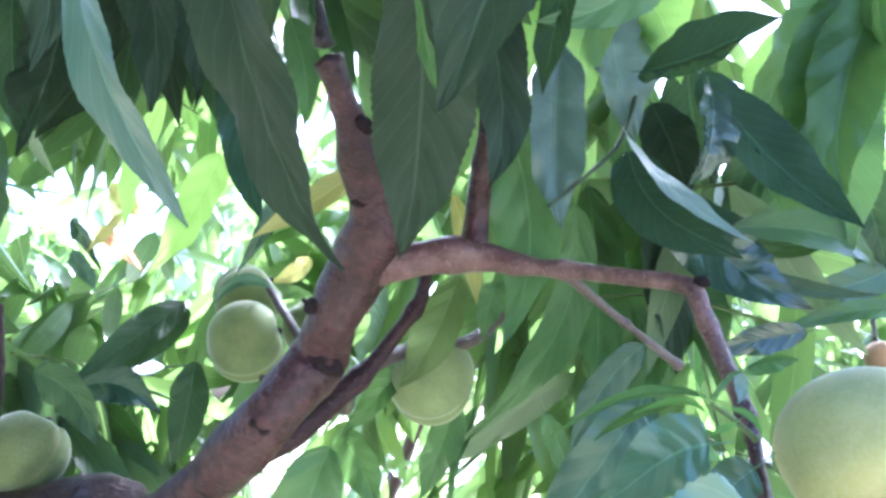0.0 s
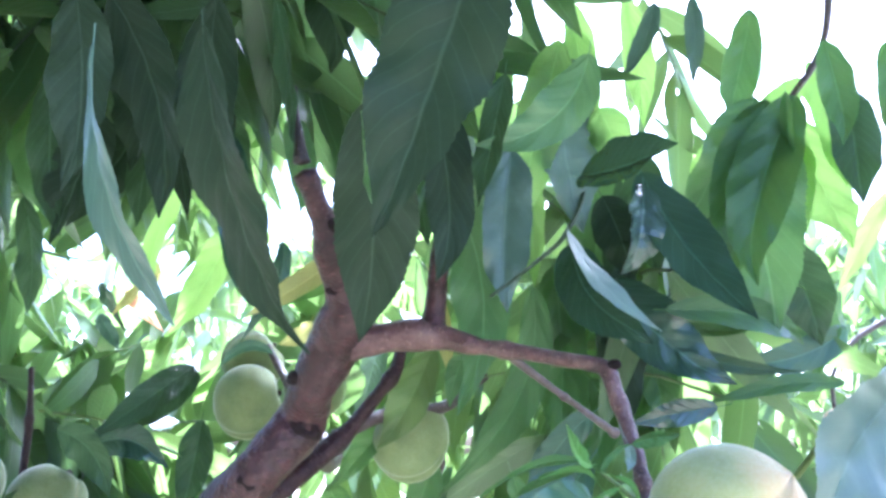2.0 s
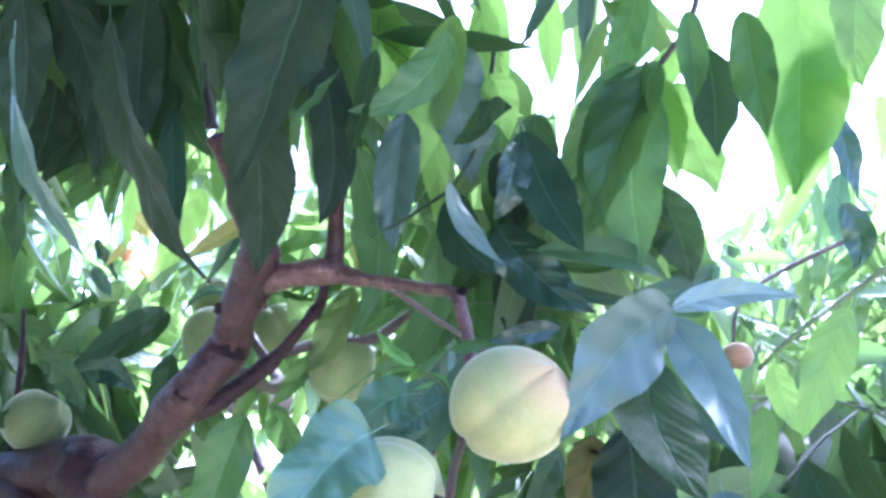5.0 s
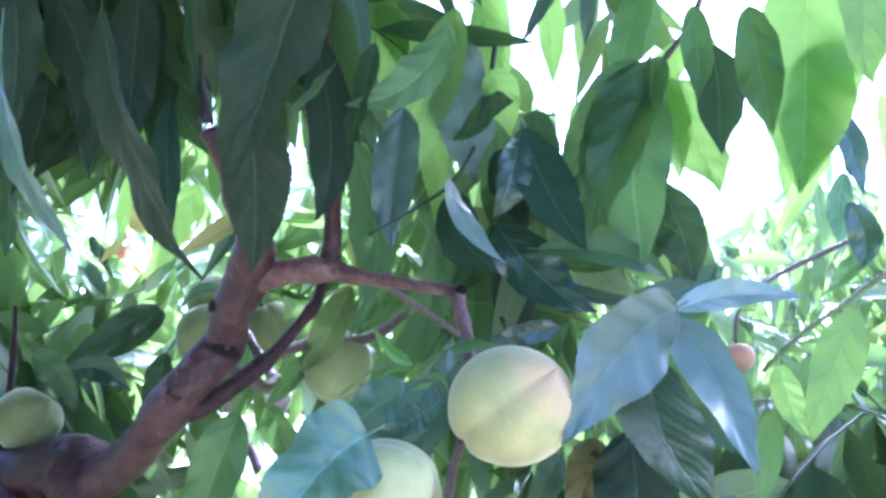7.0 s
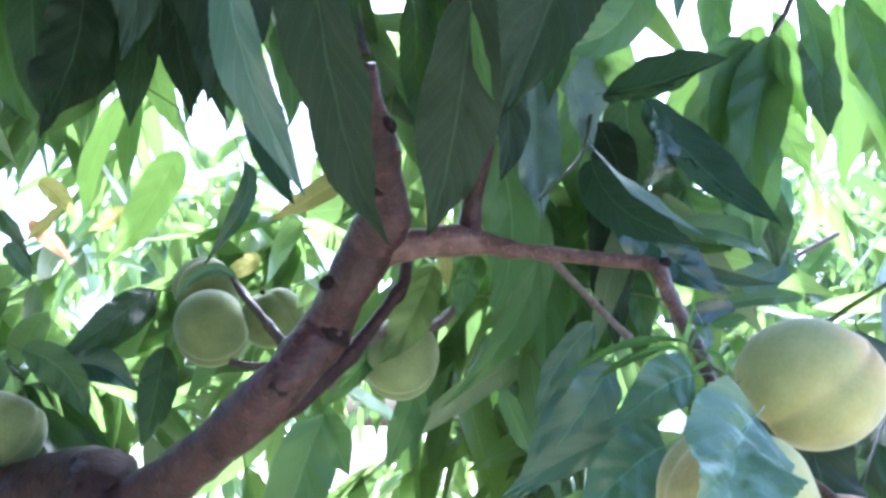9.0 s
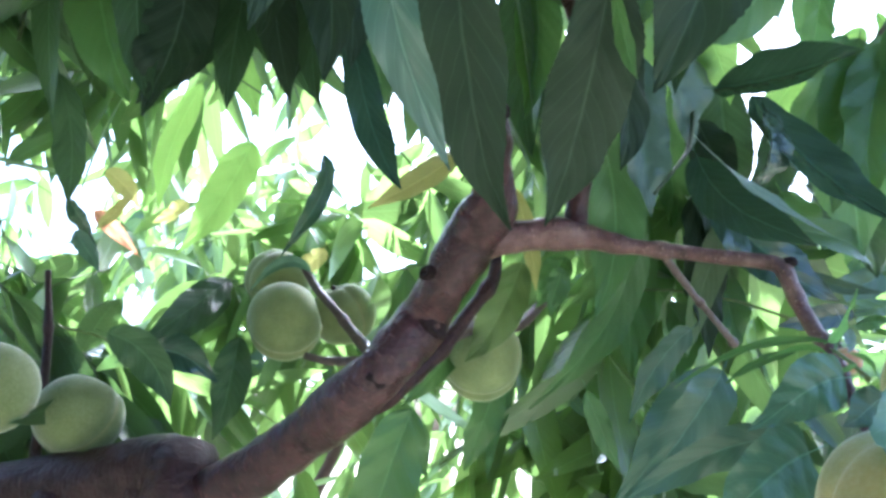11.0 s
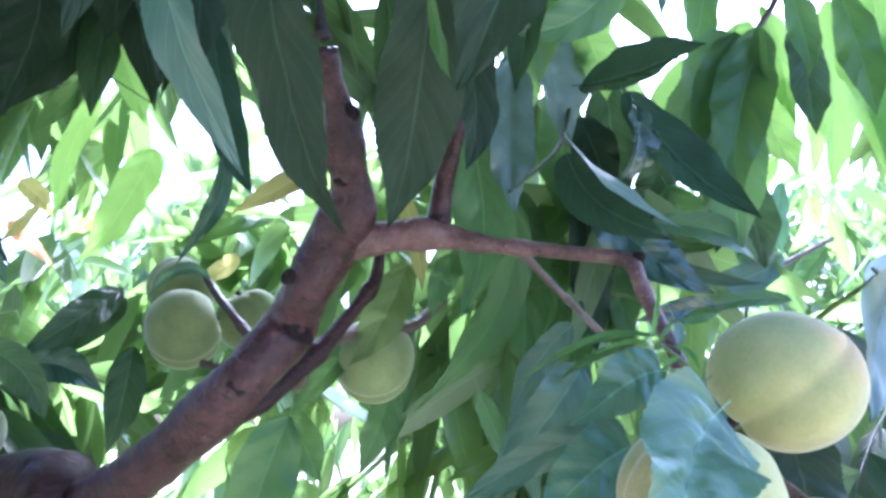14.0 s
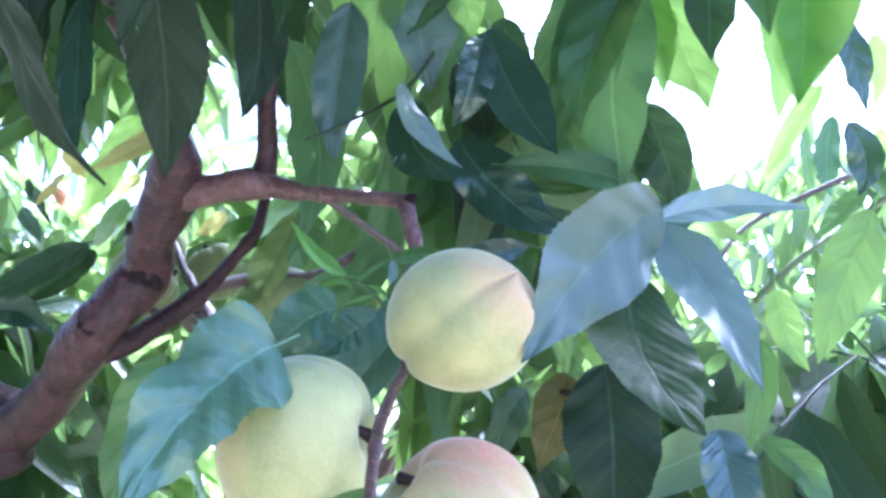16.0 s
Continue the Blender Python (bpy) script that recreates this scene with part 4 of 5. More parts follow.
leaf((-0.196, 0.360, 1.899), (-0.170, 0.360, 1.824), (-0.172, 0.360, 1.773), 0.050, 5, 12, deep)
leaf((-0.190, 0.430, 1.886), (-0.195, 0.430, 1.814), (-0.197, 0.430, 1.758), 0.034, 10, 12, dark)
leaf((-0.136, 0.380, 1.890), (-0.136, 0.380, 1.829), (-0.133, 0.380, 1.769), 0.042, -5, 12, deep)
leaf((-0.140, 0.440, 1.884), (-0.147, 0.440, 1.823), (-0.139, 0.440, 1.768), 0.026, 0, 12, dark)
leaf((-0.143, 0.615, 1.695), (-0.166, 0.600, 1.698), (-0.191, 0.605, 1.673), 0.012, 10, 14, cool)
leaf((0.206, 0.470, 1.748), (0.219, 0.470, 1.717), (0.225, 0.475, 1.686), 0.048, 0, 10, green)
leaf((0.265, 0.480, 1.769), (0.281, 0.480, 1.727), (0.289, 0.485, 1.690), 0.050, 5, 10, dark)
leaf((0.279, 0.500, 1.741), (0.292, 0.500, 1.706), (0.288, 0.505, 1.666), 0.046, 0, 12, green)
leaf((0.317, 0.500, 1.706), (0.276, 0.490, 1.683), (0.221, 0.480, 1.674), 0.030, 0, 14, cool)
leaf((0.292, 0.460, 1.661), (0.245, 0.450, 1.658), (0.191, 0.440, 1.643), 0.016, 0, 16, green)
# three dark leaves that stand for the shadow behind the curled leaf
leaf((0.1634, 0.4700, 1.8333), (0.1649, 0.4700, 1.7817), (0.1756, 0.4700, 1.7372), 0.0460, 10, 12, dark)
leaf((0.2203, 0.4800, 1.8086), (0.2050, 0.4800, 1.7649), (0.1812, 0.4800, 1.7227), 0.0440, -10, 12, dark)
leaf((0.1443, 0.4700, 1.7758), (0.1447, 0.4700, 1.7400), (0.1491, 0.4700, 1.7011), 0.0300, 0, 14, dark)
leaf((0.5706, 0.8500, 1.9421), (0.5289, 0.8500, 1.8827), (0.4870, 0.8500, 1.8065), 0.0340, 20, 14, light)
leaf((0.5874, 0.9500, 1.9310), (0.5894, 0.9500, 1.8704), (0.5910, 0.9500, 1.8056), 0.0340, -15, 14, pale)
leaf((0.6056, 0.9000, 1.9203), (0.5921, 0.9000, 1.8625), (0.5939, 0.9000, 1.8098), 0.0400, 10, 14, cool_bright)
leaf((0.6926, 0.9500, 1.9233), (0.6770, 0.9500, 1.8710), (0.6401, 0.9500, 1.8272), 0.0360, 10, 14, light)
leaf((0.5858, 0.8000, 1.7971), (0.5583, 0.8000, 1.7669), (0.5245, 0.8000, 1.7336), 0.0320, 25, 14, pale)
leaf((0.6654, 0.9000, 2.0353), (0.6694, 0.9000, 1.9872), (0.6590, 0.9000, 1.9321), 0.0360, 10, 14, light)
leaf((-0.093, 0.460, 2.034), (-0.075, 0.460, 1.954), (-0.067, 0.460, 1.894), 0.054, 0, 12, deep)
leaf((-0.054, 0.480, 2.050), (-0.044, 0.480, 1.972), (-0.030, 0.480, 1.910), 0.052, 10, 12, dark)
leaf((-0.018, 0.460, 2.044), (0.002, 0.460, 1.969), (0.017, 0.460, 1.918), 0.050, -10, 12, green)


# ---- fruit ----
skin_green = peach_material("peach_skin_green", (0.225, 0.275, 0.110), (0.2, 0.3, 1), 0.0, (0.42, 0.48, 0.30))
# the green skin darkened: shade on the limb's two peaches is in its colour
skin_shade = peach_material("peach_skin_green_shaded", (0.140, 0.175, 0.065), (0.2, 0.3, 1), 0.0, (0.34, 0.38, 0.24))
skin_plain = peach_material("peach_skin_pale", (0.43, 0.440, 0.190), (-1.0, -0.2, 0.1), 0.25)
skin_pink = peach_material("peach_skin_blush", (0.44, 0.435, 0.190), (0.80, -0.30, 0.50), 0.42)
skin_red = peach_material("peach_skin_red", (0.48, 0.43, 0.20), (-0.05, 0.1, 1.0), 1.0)
peach((0.1405, 0.254, 1.5865), 0.0316, (-0.67, 0.42, -0.61), (-0.25, -1, -0.1), skin_pink, "large pale green-yellow peach with a faint pink tip", long=1.03, flat=0.93)
peach((0.083, 0.224, 1.538), 0.0310, (0.97, -0.12, 0.15), (0.1, -0.2, 1), skin_plain, "large pale green peach with an open stalk hollow")
peach((0.139, 0.247, 1.509), 0.0318, (-0.75, -0.25, 0.62), (0.5, -0.6, 0.6), skin_red, "pale green peach with a pink-red blush on top")
peach((-0.162, 0.619, 1.652), 0.0328, (1, 0.2, 0.3), (-0.1, -0.40, -1), skin_green, "unripe green peach in a cluster of three")
peach((-0.113, 0.670, 1.668), 0.0305, (-0.4, -0.3, 0.9), (0.6, -0.6, -0.4), skin_green, "unripe green peach in a cluster of three")
peach((-0.173, 0.660, 1.692), 0.0300, (0.6, 0.1, 0.6), (-0.6, -0.6, 0.5), skin_green, "unripe green peach in a cluster of three")
peach((-0.008, 0.534, 1.620), 0.0315, (-1, 0.3, 0.2), (0, -0.40, -1), skin_green, "green peach half covered by a leaf")
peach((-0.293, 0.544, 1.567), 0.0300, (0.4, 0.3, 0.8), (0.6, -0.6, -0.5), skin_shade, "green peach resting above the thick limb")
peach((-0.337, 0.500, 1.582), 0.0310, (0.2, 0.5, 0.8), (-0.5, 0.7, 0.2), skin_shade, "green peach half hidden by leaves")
skin_rosy = peach_material("peach_skin_rosy", (0.52, 0.30, 0.20), (-0.3, -1.0, 0.2), 0.5)
peach((0.368, 0.635, 1.643), 0.0145, (-0.1, 0.2, 1), (0.8, 0.4, 0), skin_rosy, "small pink-orange peach behind the leaves")
stem("twig", [(0.366, 0.639, 1.656, 0.0018), (0.375, 0.65, 1.69, 0.0022), (0.42, 0.68, 1.73, 0.0028), (0.52, 0.70, 1.78, 0.003)], twig_bark, "", (), 8, 0.08, 0.005)

# ---- fill ----
rng = np.random.default_rng(7)


def sprays(count, low, high, keep, length=(0.09, 0.14), per=14):
    """Hanging shoots: a slim twig that droops, with leaves along it. Returns bases, ways and sizes of the leaves and the twigs' lines."""
    bases, ways, sizes, lines = [], [], [], []
    tries = 0
    while len(lines) < count and tries < count * 40:
        tries += 1
        p = rng.uniform(low, high)
        if not keep(p):
            continue
        d = rng.normal(size=3) * (1, 1, 0.5)
        d = unit(d + (0, 0, -0.1))
        run = rng.uniform(0.18, 0.34)
        pts = []
        for s in np.linspace(0, 1, 6):
            pts.append(p + d * run * (s - 0.5) + np.array((0, 0, -0.10 * run * (2 * s) ** 2)))
        lines.append(np.array(pts))
        for k in range(per):
            s = (k + rng.uniform(0, 0.8)) / per
            i = min(int(s * 5), 4)
            at = pts[i] + (pts[i + 1] - pts[i]) * (s * 5 - i)
            if not keep(at):
                continue
            spin = 2.4 * k + rng.uniform(-0.4, 0.4)
            u = unit(np.cross(d, (0.1, 0.2, 1.0)))
            v = np.cross(d, u)
            w = unit(0.55 * (u * math.cos(spin) + v * math.sin(spin)) + 0.35 * d + np.array((0, 0, -rng.uniform(0.25, 1.0))))
            bases.append(at)
            ways.append(w)
            sizes.append(rng.uniform(*length))
    return np.array(bases), np.array(ways), np.array(sizes), lines


def foliage_mesh(bases, ways, sizes):
    """Joined mesh data of many leaves, each a folded, drooping blade of seven rows."""
    n = len(bases)
    rows = 7
    s = np.linspace(0, 1, rows)
    ref = rng.normal(size=(n, 3)) + (0, -0.8, 0.3)
    side = np.cross(ways, ref)
    side /= np.linalg.norm(side, axis=1)[:, None]
    face = np.cross(side, ways)
    wide = sizes * rng.uniform(0.29, 0.44, n)
    prof = s**0.62 * (1 - s) ** 0.85 / 0.503
    prof[0], prof[-1] = 0.04, 0.01
    fold = rng.uniform(0.1, 0.5, n)
    curl = rng.uniform(-0.25, 0.35, n)
    sway = rng.uniform(-0.15, 0.15, n)
    verts = np.zeros((n, rows, 3, 3))
    uv = np.zeros((n, rows, 3, 2))
    for i in range(rows):
        c = bases + ways * (sizes * s[i])[:, None] + face * (curl * sizes * s[i] ** 2)[:, None] + side * (sway * sizes * s[i] ** 2)[:, None]
        c = c + np.array((0, 0, -0.12)) * (sizes * s[i] ** 2)[:, None]
        h = 0.5 * wide * prof[i]
        for j, k in enumerate((-1, 0, 1)):
            verts[:, i, j] = c + side * (k * h * np.cos(fold))[:, None] + face * (abs(k) * h * np.sin(fold))[:, None]
            uv[:, i, j] = (j / 2, s[i])
    one = []
    for i in range(rows - 1):
        for j in range(2):
            a = i * 3 + j
            one.append((a, a + 1, a + 4, a + 3))
    faces = (np.array(one)[None] + (np.arange(n) * rows * 3)[:, None, None]).reshape(-1, 4)
    return verts.reshape(-1, 3), faces.tolist(), uv.reshape(-1, 2)


def twigs_mesh(lines, r=0.0011):
    verts, faces, uvs = [], [], []
    for line in lines:
        k = len(verts)
        d = unit(line[-1] - line[0])
        u = unit(np.cross(d, (0.2, -0.9, 0.3)))
        v = np.cross(d, u)
        for i, p in enumerate(line):
            q = r * (1.3 - 0.15 * i)
            for j in range(5):
                a = 2 * math.pi * j / 5
                verts.append(tuple(p + (u * math.cos(a) + v * math.sin(a)) * q))
                uvs.append((j / 5, 0.05 * i))
        for i in range(len(line) - 1):
            for j in range(5):
                faces.append((k + i * 5 + j, k + i * 5 + (j + 1) % 5, k + i * 5 + 5 + (j + 1) % 5, k + i * 5 + 5 + j))
    return verts, faces, uvs


spray_seed = 100


def spray_part(parent, *args, mat=None, **kw):
    global rng, spray_seed
    spray_seed += 1
    rng = np.random.default_rng(spray_seed)
    b, w, s, lines = sprays(*args, **kw)
    tagged(part("foliage", foliage_mesh(b, w, s), mat or foliage_mat, parent), "mass of hanging lance-shaped green leaves", kind="stuff")
    # sprays in shade_mat get darker shoots too, with shade in the colour
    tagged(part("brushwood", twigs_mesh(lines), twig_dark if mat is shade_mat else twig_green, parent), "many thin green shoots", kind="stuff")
    return len(b)


def clump(p, size, cut):
    return noise.noise(Vector(p) * size) > cut


def inside(p, centre, radii):
    return sum(((p[k] - centre[k]) / radii[k]) ** 2 for k in range(3)) < 1


def above_view(p):
    return p[2] > 1.74 + 0.80 * max(p[1] + 0.13, 0.0)


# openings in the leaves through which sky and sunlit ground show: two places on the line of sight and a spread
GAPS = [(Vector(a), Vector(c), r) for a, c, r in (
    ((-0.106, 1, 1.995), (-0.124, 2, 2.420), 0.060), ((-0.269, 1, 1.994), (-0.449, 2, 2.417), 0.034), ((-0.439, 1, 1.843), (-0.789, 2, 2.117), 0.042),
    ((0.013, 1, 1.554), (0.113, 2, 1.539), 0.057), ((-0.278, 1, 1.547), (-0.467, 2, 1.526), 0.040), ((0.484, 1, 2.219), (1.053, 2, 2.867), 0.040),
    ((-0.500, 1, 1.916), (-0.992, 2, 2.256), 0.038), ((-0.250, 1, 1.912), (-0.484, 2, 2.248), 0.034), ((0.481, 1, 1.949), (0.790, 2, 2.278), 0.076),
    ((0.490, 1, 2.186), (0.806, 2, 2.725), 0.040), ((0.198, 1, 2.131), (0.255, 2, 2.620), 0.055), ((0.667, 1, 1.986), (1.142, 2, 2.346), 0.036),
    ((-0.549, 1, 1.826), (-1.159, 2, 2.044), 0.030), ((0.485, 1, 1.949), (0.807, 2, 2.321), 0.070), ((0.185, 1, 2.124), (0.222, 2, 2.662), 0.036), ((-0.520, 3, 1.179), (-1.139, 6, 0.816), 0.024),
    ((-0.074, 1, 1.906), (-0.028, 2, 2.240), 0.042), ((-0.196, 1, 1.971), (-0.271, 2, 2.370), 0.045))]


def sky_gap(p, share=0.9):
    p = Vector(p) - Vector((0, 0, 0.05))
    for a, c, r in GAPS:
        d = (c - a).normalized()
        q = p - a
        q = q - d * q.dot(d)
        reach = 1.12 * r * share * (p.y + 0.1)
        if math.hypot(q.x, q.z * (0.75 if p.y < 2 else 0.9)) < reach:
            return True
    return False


def sun_hole(p):
    """A gap left in the added canopy so that sun falls on the outer leaves."""
    d = np.array(p) - (0.40, 0.43, 1.83)
    along = d @ np.array(to_sun)
    return along > 0 and np.linalg.norm(d - along * np.array(to_sun)) < 0.042


# limbs that carry the added crown overhead, and the trunk
stem("limb", [(-0.300, 0.522, 1.512, 0.012), (-0.268, 0.505, 1.497, 0.0095), (-0.250, 0.500, 1.478, 0.0085), (-0.232, 0.498, 1.455, 0.0080), (-0.20, 0.50, 1.40, 0.006)], bark_old, "", (), 12, 0.10, 0.006)
stem("limb", [(-1.24, 0.74, 0.82, 0.044), (-0.75, 0.35, 0.92, 0.040), (0.0, -0.15, 1.02, 0.036), (0.62, -0.35, 1.35, 0.030), (0.60, -0.55, 1.85, 0.026), (0.25, -0.35, 2.35, 0.020), (-0.25, 0.05, 2.65, 0.012), (-0.6, 0.3, 2.8, 0.006)], bark_old, "", (), 14, 0.10, 0.02)
stem("limb", [(-0.54, 0.61, 1.482, 0.036), (-0.85, 0.60, 1.56, 0.032), (-1.15, 0.35, 1.85, 0.027), (-1.05, -0.1, 2.25, 0.020), (-0.7, -0.4, 2.55, 0.013), (-0.3, -0.7, 2.7, 0.006)], bark_old, "", (), 14, 0.10, 0.02)
stem("limb", [(0.60, -0.50, 1.80, 0.022), (0.72, 0.0, 2.20, 0.016), (0.62, 0.5, 2.50, 0.011), (0.45, 0.95, 2.70, 0.005)], bark_old, "", (), 12, 0.10, 0.02)
stem("limb", [(-1.10, 0.1, 2.1, 0.018), (-0.8, 0.4, 2.45, 0.013), (-0.4, 0.7, 2.62, 0.009), (0.0, 1.0, 2.75, 0.004)], bark_old, "", (), 12, 0.10, 0.02)
# canopy overhead, out of view, added to keep the sun off the branch
spray_part(tree, 1150, (-1.5, -1.5, 1.85), (0.5, 1.3, 3.0), lambda p: above_view(p) and inside(p, (-0.45, -0.05, 2.3), (1.1, 1.45, 0.72)) and (p[0] < -0.25 or p[1] > 0.05) and not sun_hole(p), length=(0.11, 0.16))
spray_part(tree, 190, (0.10, 0.35, 2.2), (0.85, 1.2, 3.0), lambda p: above_view(p - np.array((0, 0, 0.08))) and inside(p, (0.45, 0.75, 2.6), (0.45, 0.5, 0.42)) and not sun_hole(p), length=(0.11, 0.16))
spray_part(tree, 36, (0.34, 0.60, 2.34), (0.52, 0.90, 2.66), lambda p: above_view(p) and not sun_hole(p), length=(0.11, 0.16))
spray_part(tree, 140, (0.55, 0.15, 2.2), (1.15, 1.3, 2.9), lambda p: above_view(p - np.array((0, 0, 0.15))) and not sun_hole(p), length=(0.11, 0.16))
# unseen leaves added round the standing place on the shaded side
spray_part(tree, 140, (-1.6, -1.5, 0.8), (-0.3, 0.35, 2.4), lambda p: p[0] < -0.75 * max(p[1] + 0.5, 0.0) - 0.35 and inside(p, (-0.95, -0.5, 1.7), (0.75, 1.0, 0.9)))
# low-hanging leaves above the branch; shade_mat puts shade into their colour
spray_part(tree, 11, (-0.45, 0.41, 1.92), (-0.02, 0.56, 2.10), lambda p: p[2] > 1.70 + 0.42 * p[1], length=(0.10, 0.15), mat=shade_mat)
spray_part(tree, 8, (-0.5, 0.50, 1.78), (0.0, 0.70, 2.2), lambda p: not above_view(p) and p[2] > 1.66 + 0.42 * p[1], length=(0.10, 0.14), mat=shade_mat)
spray_part(tree, 2, (-0.10, 0.52, 1.88), (0.12, 0.66, 2.05), lambda p: p[2] > 1.86, length=(0.10, 0.15))
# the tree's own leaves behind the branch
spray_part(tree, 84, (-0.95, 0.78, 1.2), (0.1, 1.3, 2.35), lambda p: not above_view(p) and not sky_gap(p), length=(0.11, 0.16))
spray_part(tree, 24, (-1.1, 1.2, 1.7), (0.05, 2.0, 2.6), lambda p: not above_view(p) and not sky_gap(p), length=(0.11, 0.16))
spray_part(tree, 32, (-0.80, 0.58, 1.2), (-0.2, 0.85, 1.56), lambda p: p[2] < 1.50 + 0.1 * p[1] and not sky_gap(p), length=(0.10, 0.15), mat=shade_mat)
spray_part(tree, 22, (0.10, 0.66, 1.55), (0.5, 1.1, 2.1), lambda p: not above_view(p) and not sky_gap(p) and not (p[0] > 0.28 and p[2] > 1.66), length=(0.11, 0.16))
spray_part(tree, 5, (0.10, 0.50, 1.68), (0.26, 0.62, 1.84), lambda p: p[2] > 1.68 and p[0] > 0.08, length=(0.10, 0.15))
spray_part(tree, 4, (-0.44, 0.70, 1.58), (-0.22, 0.84, 1.72), lambda p: p[0] < -0.21 and 1.56 < p[2] < 1.72 and p[1] > 0.66, length=(0.09, 0.12))
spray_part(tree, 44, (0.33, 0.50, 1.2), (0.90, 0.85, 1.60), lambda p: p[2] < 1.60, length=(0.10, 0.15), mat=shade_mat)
spray_part(tree, 6, (0.40, 0.62, 1.2), (0.85, 0.95, 1.58), lambda p: p[2] < 1.58, length=(0.10, 0.15))
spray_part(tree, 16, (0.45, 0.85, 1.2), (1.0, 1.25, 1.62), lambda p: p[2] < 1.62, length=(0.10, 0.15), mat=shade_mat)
# leaves low behind the thin side branch, partly in the shade-coloured material
spray_part(tree, 6, (0.08, 0.54, 1.36), (0.34, 0.72, 1.64), lambda p: p[0] > 0.07 and p[1] > 0.53 and p[2] < 1.66, length=(0.10, 0.15), mat=shade_mat)
spray_part(tree, 5, (0.08, 0.60, 1.36), (0.34, 0.80, 1.60), lambda p: p[0] > 0.07 and p[1] > 0.58 and p[2] < 1.62, length=(0.10, 0.15))
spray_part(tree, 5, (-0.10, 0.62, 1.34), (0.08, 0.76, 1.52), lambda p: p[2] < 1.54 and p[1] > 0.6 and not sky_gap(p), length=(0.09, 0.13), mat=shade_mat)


def orchard_tree(x, y, centre, radii, count, label, keep=None):
    """A whole peach tree: trunk, five limbs and a loose crown of hanging shoots."""
    ob = tagged(new("peach_tree"), label, "tree", "orchard trees")
    fork = np.array((x + 0.08, y - 0.05, 0.75))
    stem("trunk", [(x, y, -0.05, 0.095), (x + 0.03, y, 0.35, 0.078), (*fork, 0.070), (x + 0.1, y - 0.03, 0.95, 0.05)], bark_old, "", (), 14, 0.12, 0.03, ob)
    for k in range(5):
        a = 2 * math.pi * k / 5 + x
        end = np.array(centre) + np.array((math.cos(a) * radii[0], math.sin(a) * radii[1], 0.25 * radii[2])) * 0.75
        bend = fork + (end - fork) * 0.5 + np.array((0, 0, -0.12))
        stem("limb", [(*fork, 0.045), (*bend, 0.030), (*end, 0.012), (*(end + (end - bend) * 0.3), 0.004)], bark_old, "", (), 10, 0.1, 0.04, ob)
    low, high = np.array(centre) - radii, np.array(centre) + radii
    spray_part(ob, count, low, high, lambda p: inside(p, centre, radii) and clump(p, 1.5, -0.2) and (keep is None or keep(p)), length=(0.12, 0.17))
    return ob


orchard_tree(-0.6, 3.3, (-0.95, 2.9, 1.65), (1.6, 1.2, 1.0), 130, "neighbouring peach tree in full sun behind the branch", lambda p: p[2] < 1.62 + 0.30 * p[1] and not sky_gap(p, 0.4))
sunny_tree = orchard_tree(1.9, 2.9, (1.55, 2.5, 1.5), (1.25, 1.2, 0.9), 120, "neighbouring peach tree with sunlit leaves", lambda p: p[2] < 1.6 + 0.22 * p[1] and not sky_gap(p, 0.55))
orchard_tree(-0.9, -3.1, (-0.8, -3.0, 1.9), (1.5, 1.3, 1.2), 330, "neighbouring peach tree in the orchard row")
orchard_tree(-3.3, -0.6, (-3.2, -0.6, 1.9), (1.4, 1.5, 1.2), 300, "neighbouring peach tree in the orchard row")
orchard_tree(3.7, -1.0, (3.6, -1.0, 1.8), (1.3, 1.4, 1.1), 270, "neighbouring peach tree in the orchard row")

# leaves at the sunny side
spray_part(tree, 9, (0.58, 0.80, 1.74), (1.0, 1.30, 2.10), lambda p: p[0] > 0.70 + 0.54 * (p[1] - 0.8), length=(0.10, 0.14))
# leaves low on both sides, with shade put into their colour
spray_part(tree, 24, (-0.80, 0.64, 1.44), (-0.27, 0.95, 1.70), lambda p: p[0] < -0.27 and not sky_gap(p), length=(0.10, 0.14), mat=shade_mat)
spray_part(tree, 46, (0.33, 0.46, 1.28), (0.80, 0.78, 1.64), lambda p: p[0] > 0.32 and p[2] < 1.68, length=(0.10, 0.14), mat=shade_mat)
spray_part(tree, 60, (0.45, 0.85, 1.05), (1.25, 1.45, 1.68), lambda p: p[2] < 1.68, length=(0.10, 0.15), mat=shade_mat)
# the sunlit crown of the neighbouring tree, which rises towards its middle
spray_part(sunny_tree, 190, (0.55, 1.9, 1.5), (2.9, 3.3, 2.8), lambda p: 0.02 < (p[2] - 1.56) / (p[1] + 0.05) < 0.285 + 0.32 * max(0.0, (p[0] - 0.1) / (p[1] + 0.05) - 0.28) and p[0] > 0.2 * p[1] and clump(p, 3.0, -0.3), length=(0.12, 0.17), per=10)
# the same crown farther back, with shade put into the leaf colour
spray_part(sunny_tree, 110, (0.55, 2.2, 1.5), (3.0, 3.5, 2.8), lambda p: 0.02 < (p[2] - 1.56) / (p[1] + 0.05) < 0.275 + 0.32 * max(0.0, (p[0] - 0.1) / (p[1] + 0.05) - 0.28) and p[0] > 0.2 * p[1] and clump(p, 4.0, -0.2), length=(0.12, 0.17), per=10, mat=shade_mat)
# outer end of the unseen canopy, added to keep sun flecks off the limb
spray_part(tree, 170, (-0.55, 0.85, 2.6), (0.6, 1.75, 3.35), lambda p: above_view(p - np.array((0, 0, 0.12))) and inside(p, (0.02, 1.3, 3.0), (0.58, 0.45, 0.35)), length=(0.11, 0.16))

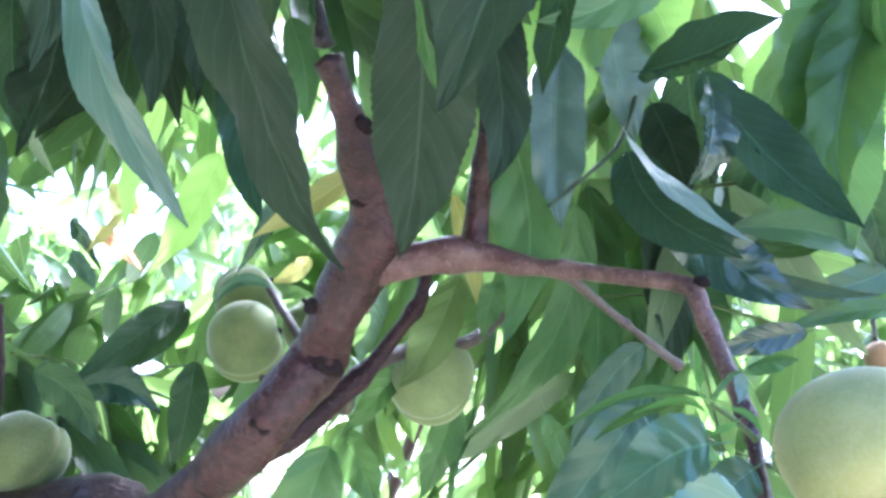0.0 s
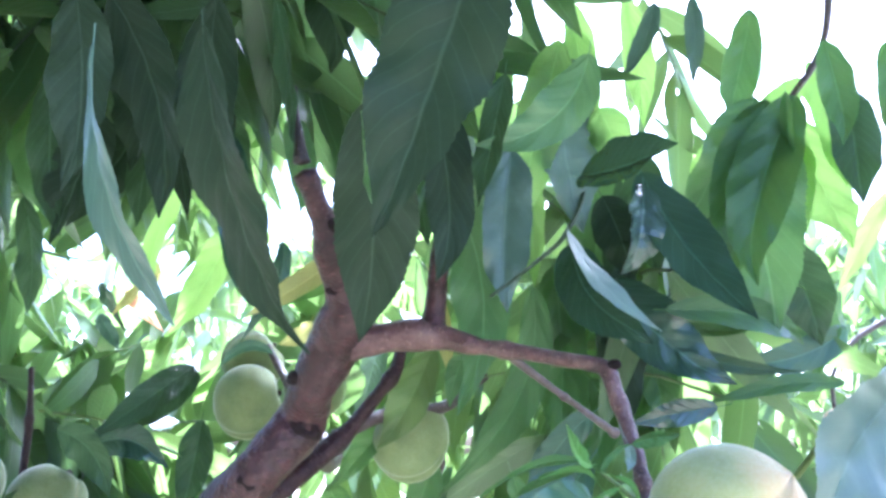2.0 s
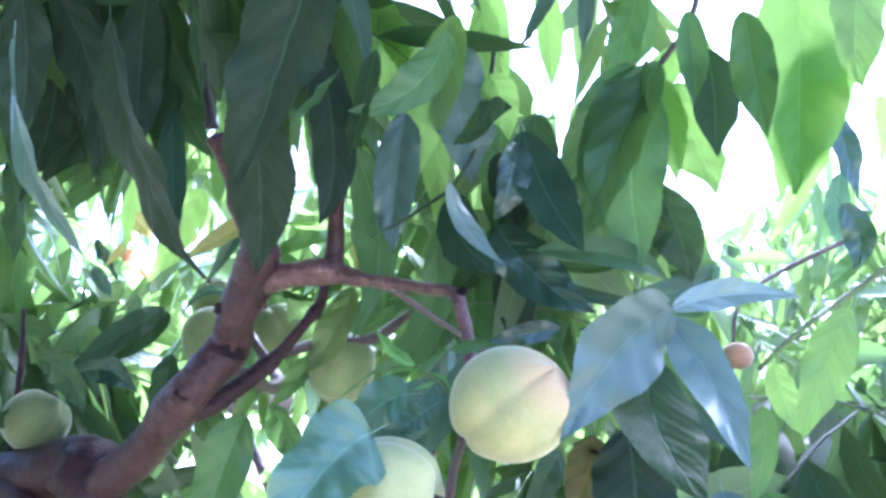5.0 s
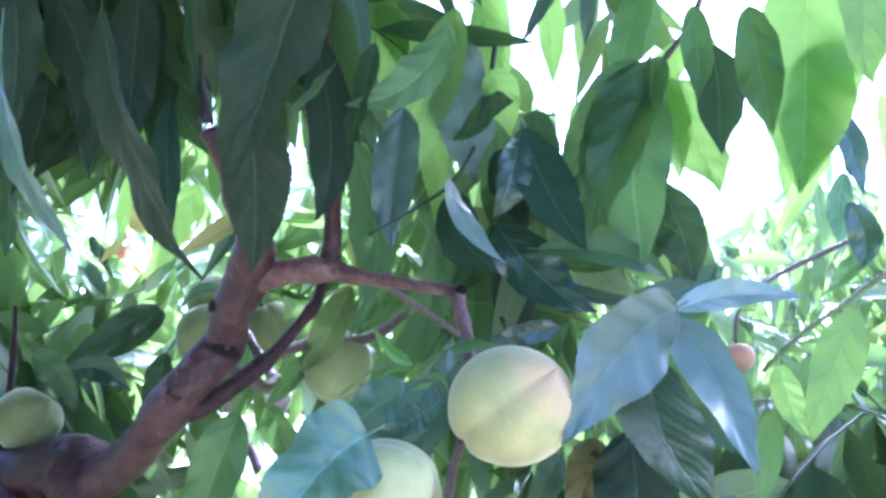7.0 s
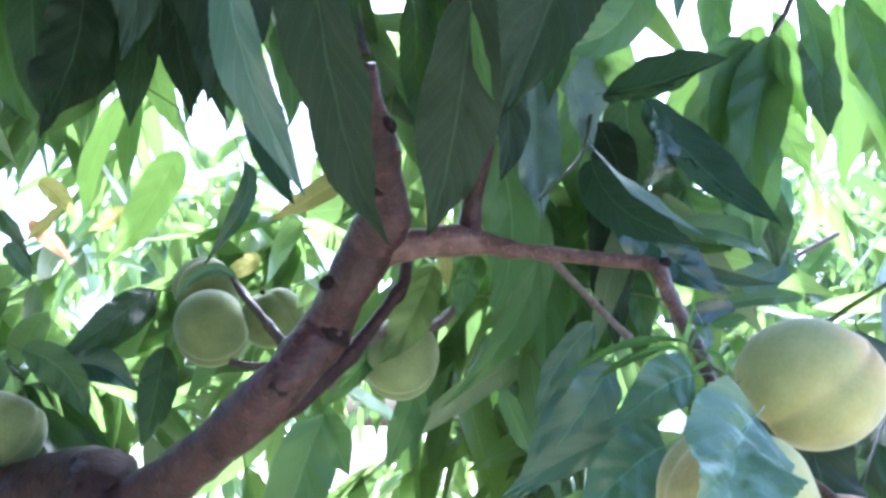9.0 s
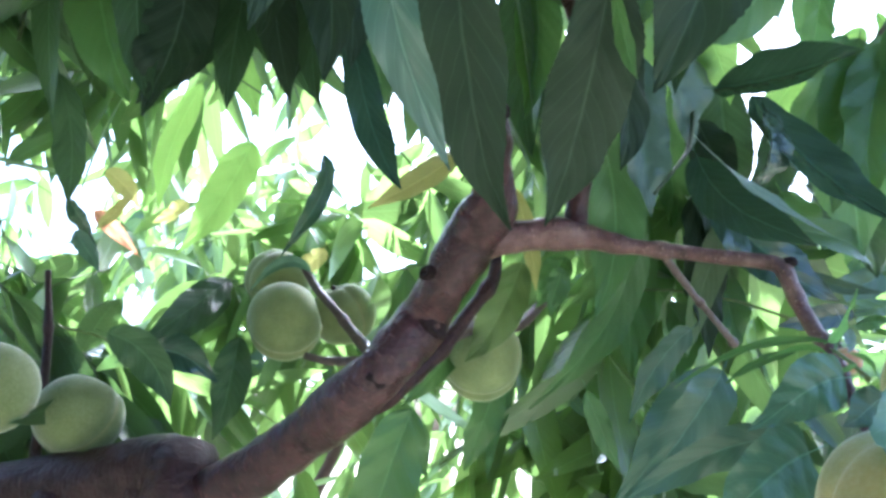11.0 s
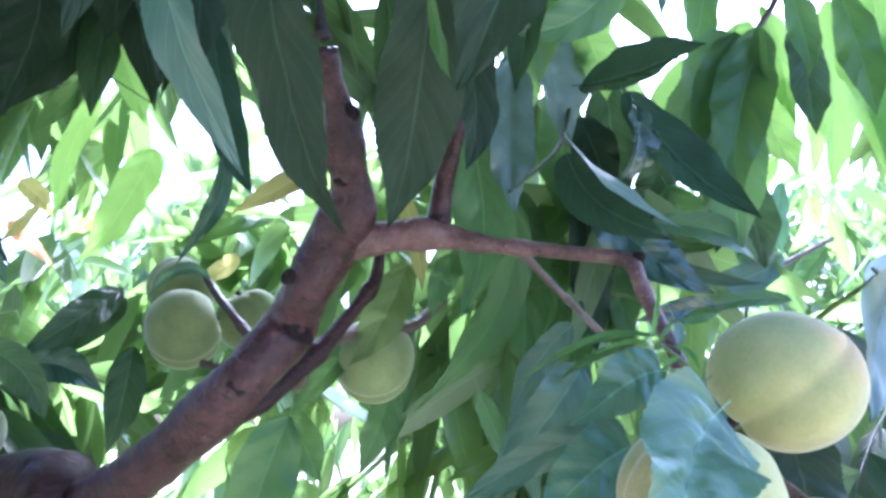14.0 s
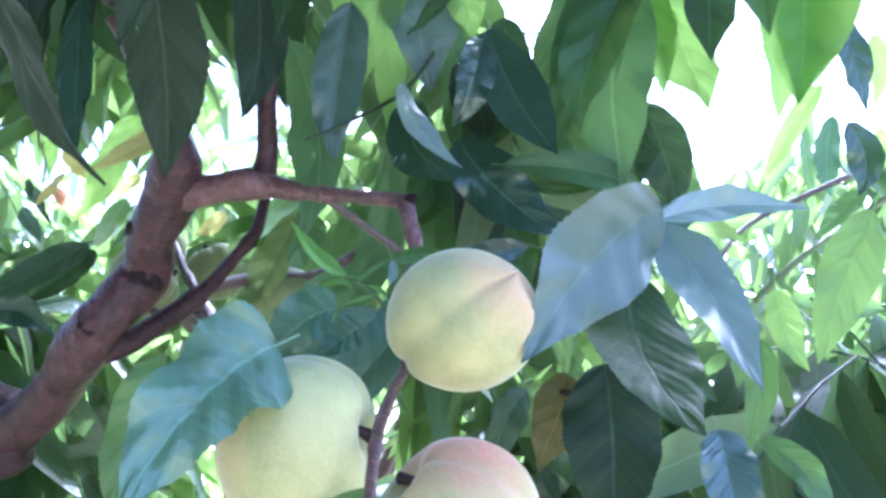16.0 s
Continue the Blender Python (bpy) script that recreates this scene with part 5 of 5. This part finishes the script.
# more unseen sprays in the sun's path, added against flecks on the leaves
spray_part(tree, 60, (0.20, 0.55, 2.3), (0.65, 1.0, 2.9), lambda p: above_view(p - np.array((0, 0, 0.08))) and inside(p, (0.42, 0.78, 2.6), (0.21, 0.22, 0.28)) and not sun_hole(p), length=(0.11, 0.16))
spray_part(tree, 60, (0.36, 0.62, 2.4), (0.70, 1.0, 2.85), lambda p: above_view(p - np.array((0, 0, 0.06))) and inside(p, (0.52, 0.80, 2.62), (0.17, 0.17, 0.22)) and not sun_hole(p), length=(0.11, 0.16))
# unseen sprays high ahead, added to shade the low leaves on the right
spray_part(tree, 90, (0.75, 1.25, 3.0), (1.35, 1.85, 3.4), lambda p: above_view(p - np.array((0, 0, 0.12))) and inside(p, (1.05, 1.56, 3.2), (0.30, 0.30, 0.2)), length=(0.11, 0.16))
# light leaves high behind the cluster of three
spray_part(tree, 9, (-0.42, 1.45, 2.00), (0.0, 1.95, 2.42), lambda p: p[2] < 2.5, length=(0.11, 0.15), per=9)

def plastic_drum(x, y):
    """A blue-green plastic drum with rolled hoops and a rimmed lid."""
    m, nodes, links = material("turquoise_plastic")
    tc = nodes.new("ShaderNodeTexCoord")
    dirt = node(nodes, "ShaderNodeTexNoise", Scale=9.0, Detail=5.0)
    links.new(tc.outputs["Object"], dirt.inputs["Vector"])
    col = ramp(nodes, links, dirt.outputs[0], (0.35, (0.02, 0.17, 0.17)), (0.65, (0.03, 0.26, 0.26)))
    p = node(nodes, "ShaderNodeBsdfPrincipled", Roughness=0.4)
    links.new(col, p.inputs["Base Color"])
    out = nodes.new("ShaderNodeOutputMaterial")
    links.new(p.outputs[0], out.inputs[0])
    ob = tagged(new("plastic_drum"), "turquoise plastic drum standing on the orchard ground", "drum")
    ob.location = (x, y, 0)

    def turned(name, outline, label=""):
        verts, faces, uvs = [], [], []
        for i, (r, z) in enumerate(outline):
            for j in range(40):
                a = 2 * math.pi * j / 40
                verts.append((r * math.cos(a), r * math.sin(a), z))
                uvs.append((j / 40, z))
        for i in range(len(outline) - 1):
            for j in range(40):
                k = (j + 1) % 40
                faces.append((i * 40 + j, i * 40 + k, i * 40 + 40 + k, i * 40 + 40 + j))
        part(name, (verts, faces, uvs), m, ob, label)

    turned("barrel", [(0.001, -0.03), (0.27, -0.03), (0.29, 0.02), (0.29, 0.28), (0.305, 0.30), (0.305, 0.33), (0.29, 0.35), (0.29, 0.60), (0.305, 0.62), (0.305, 0.65), (0.29, 0.67), (0.285, 0.86), (0.27, 0.90)])
    turned("lid", [(0.275, 0.89), (0.30, 0.895), (0.30, 0.935), (0.28, 0.94), (0.26, 0.92), (0.001, 0.925)])


plastic_drum(-1.03, 5.3)
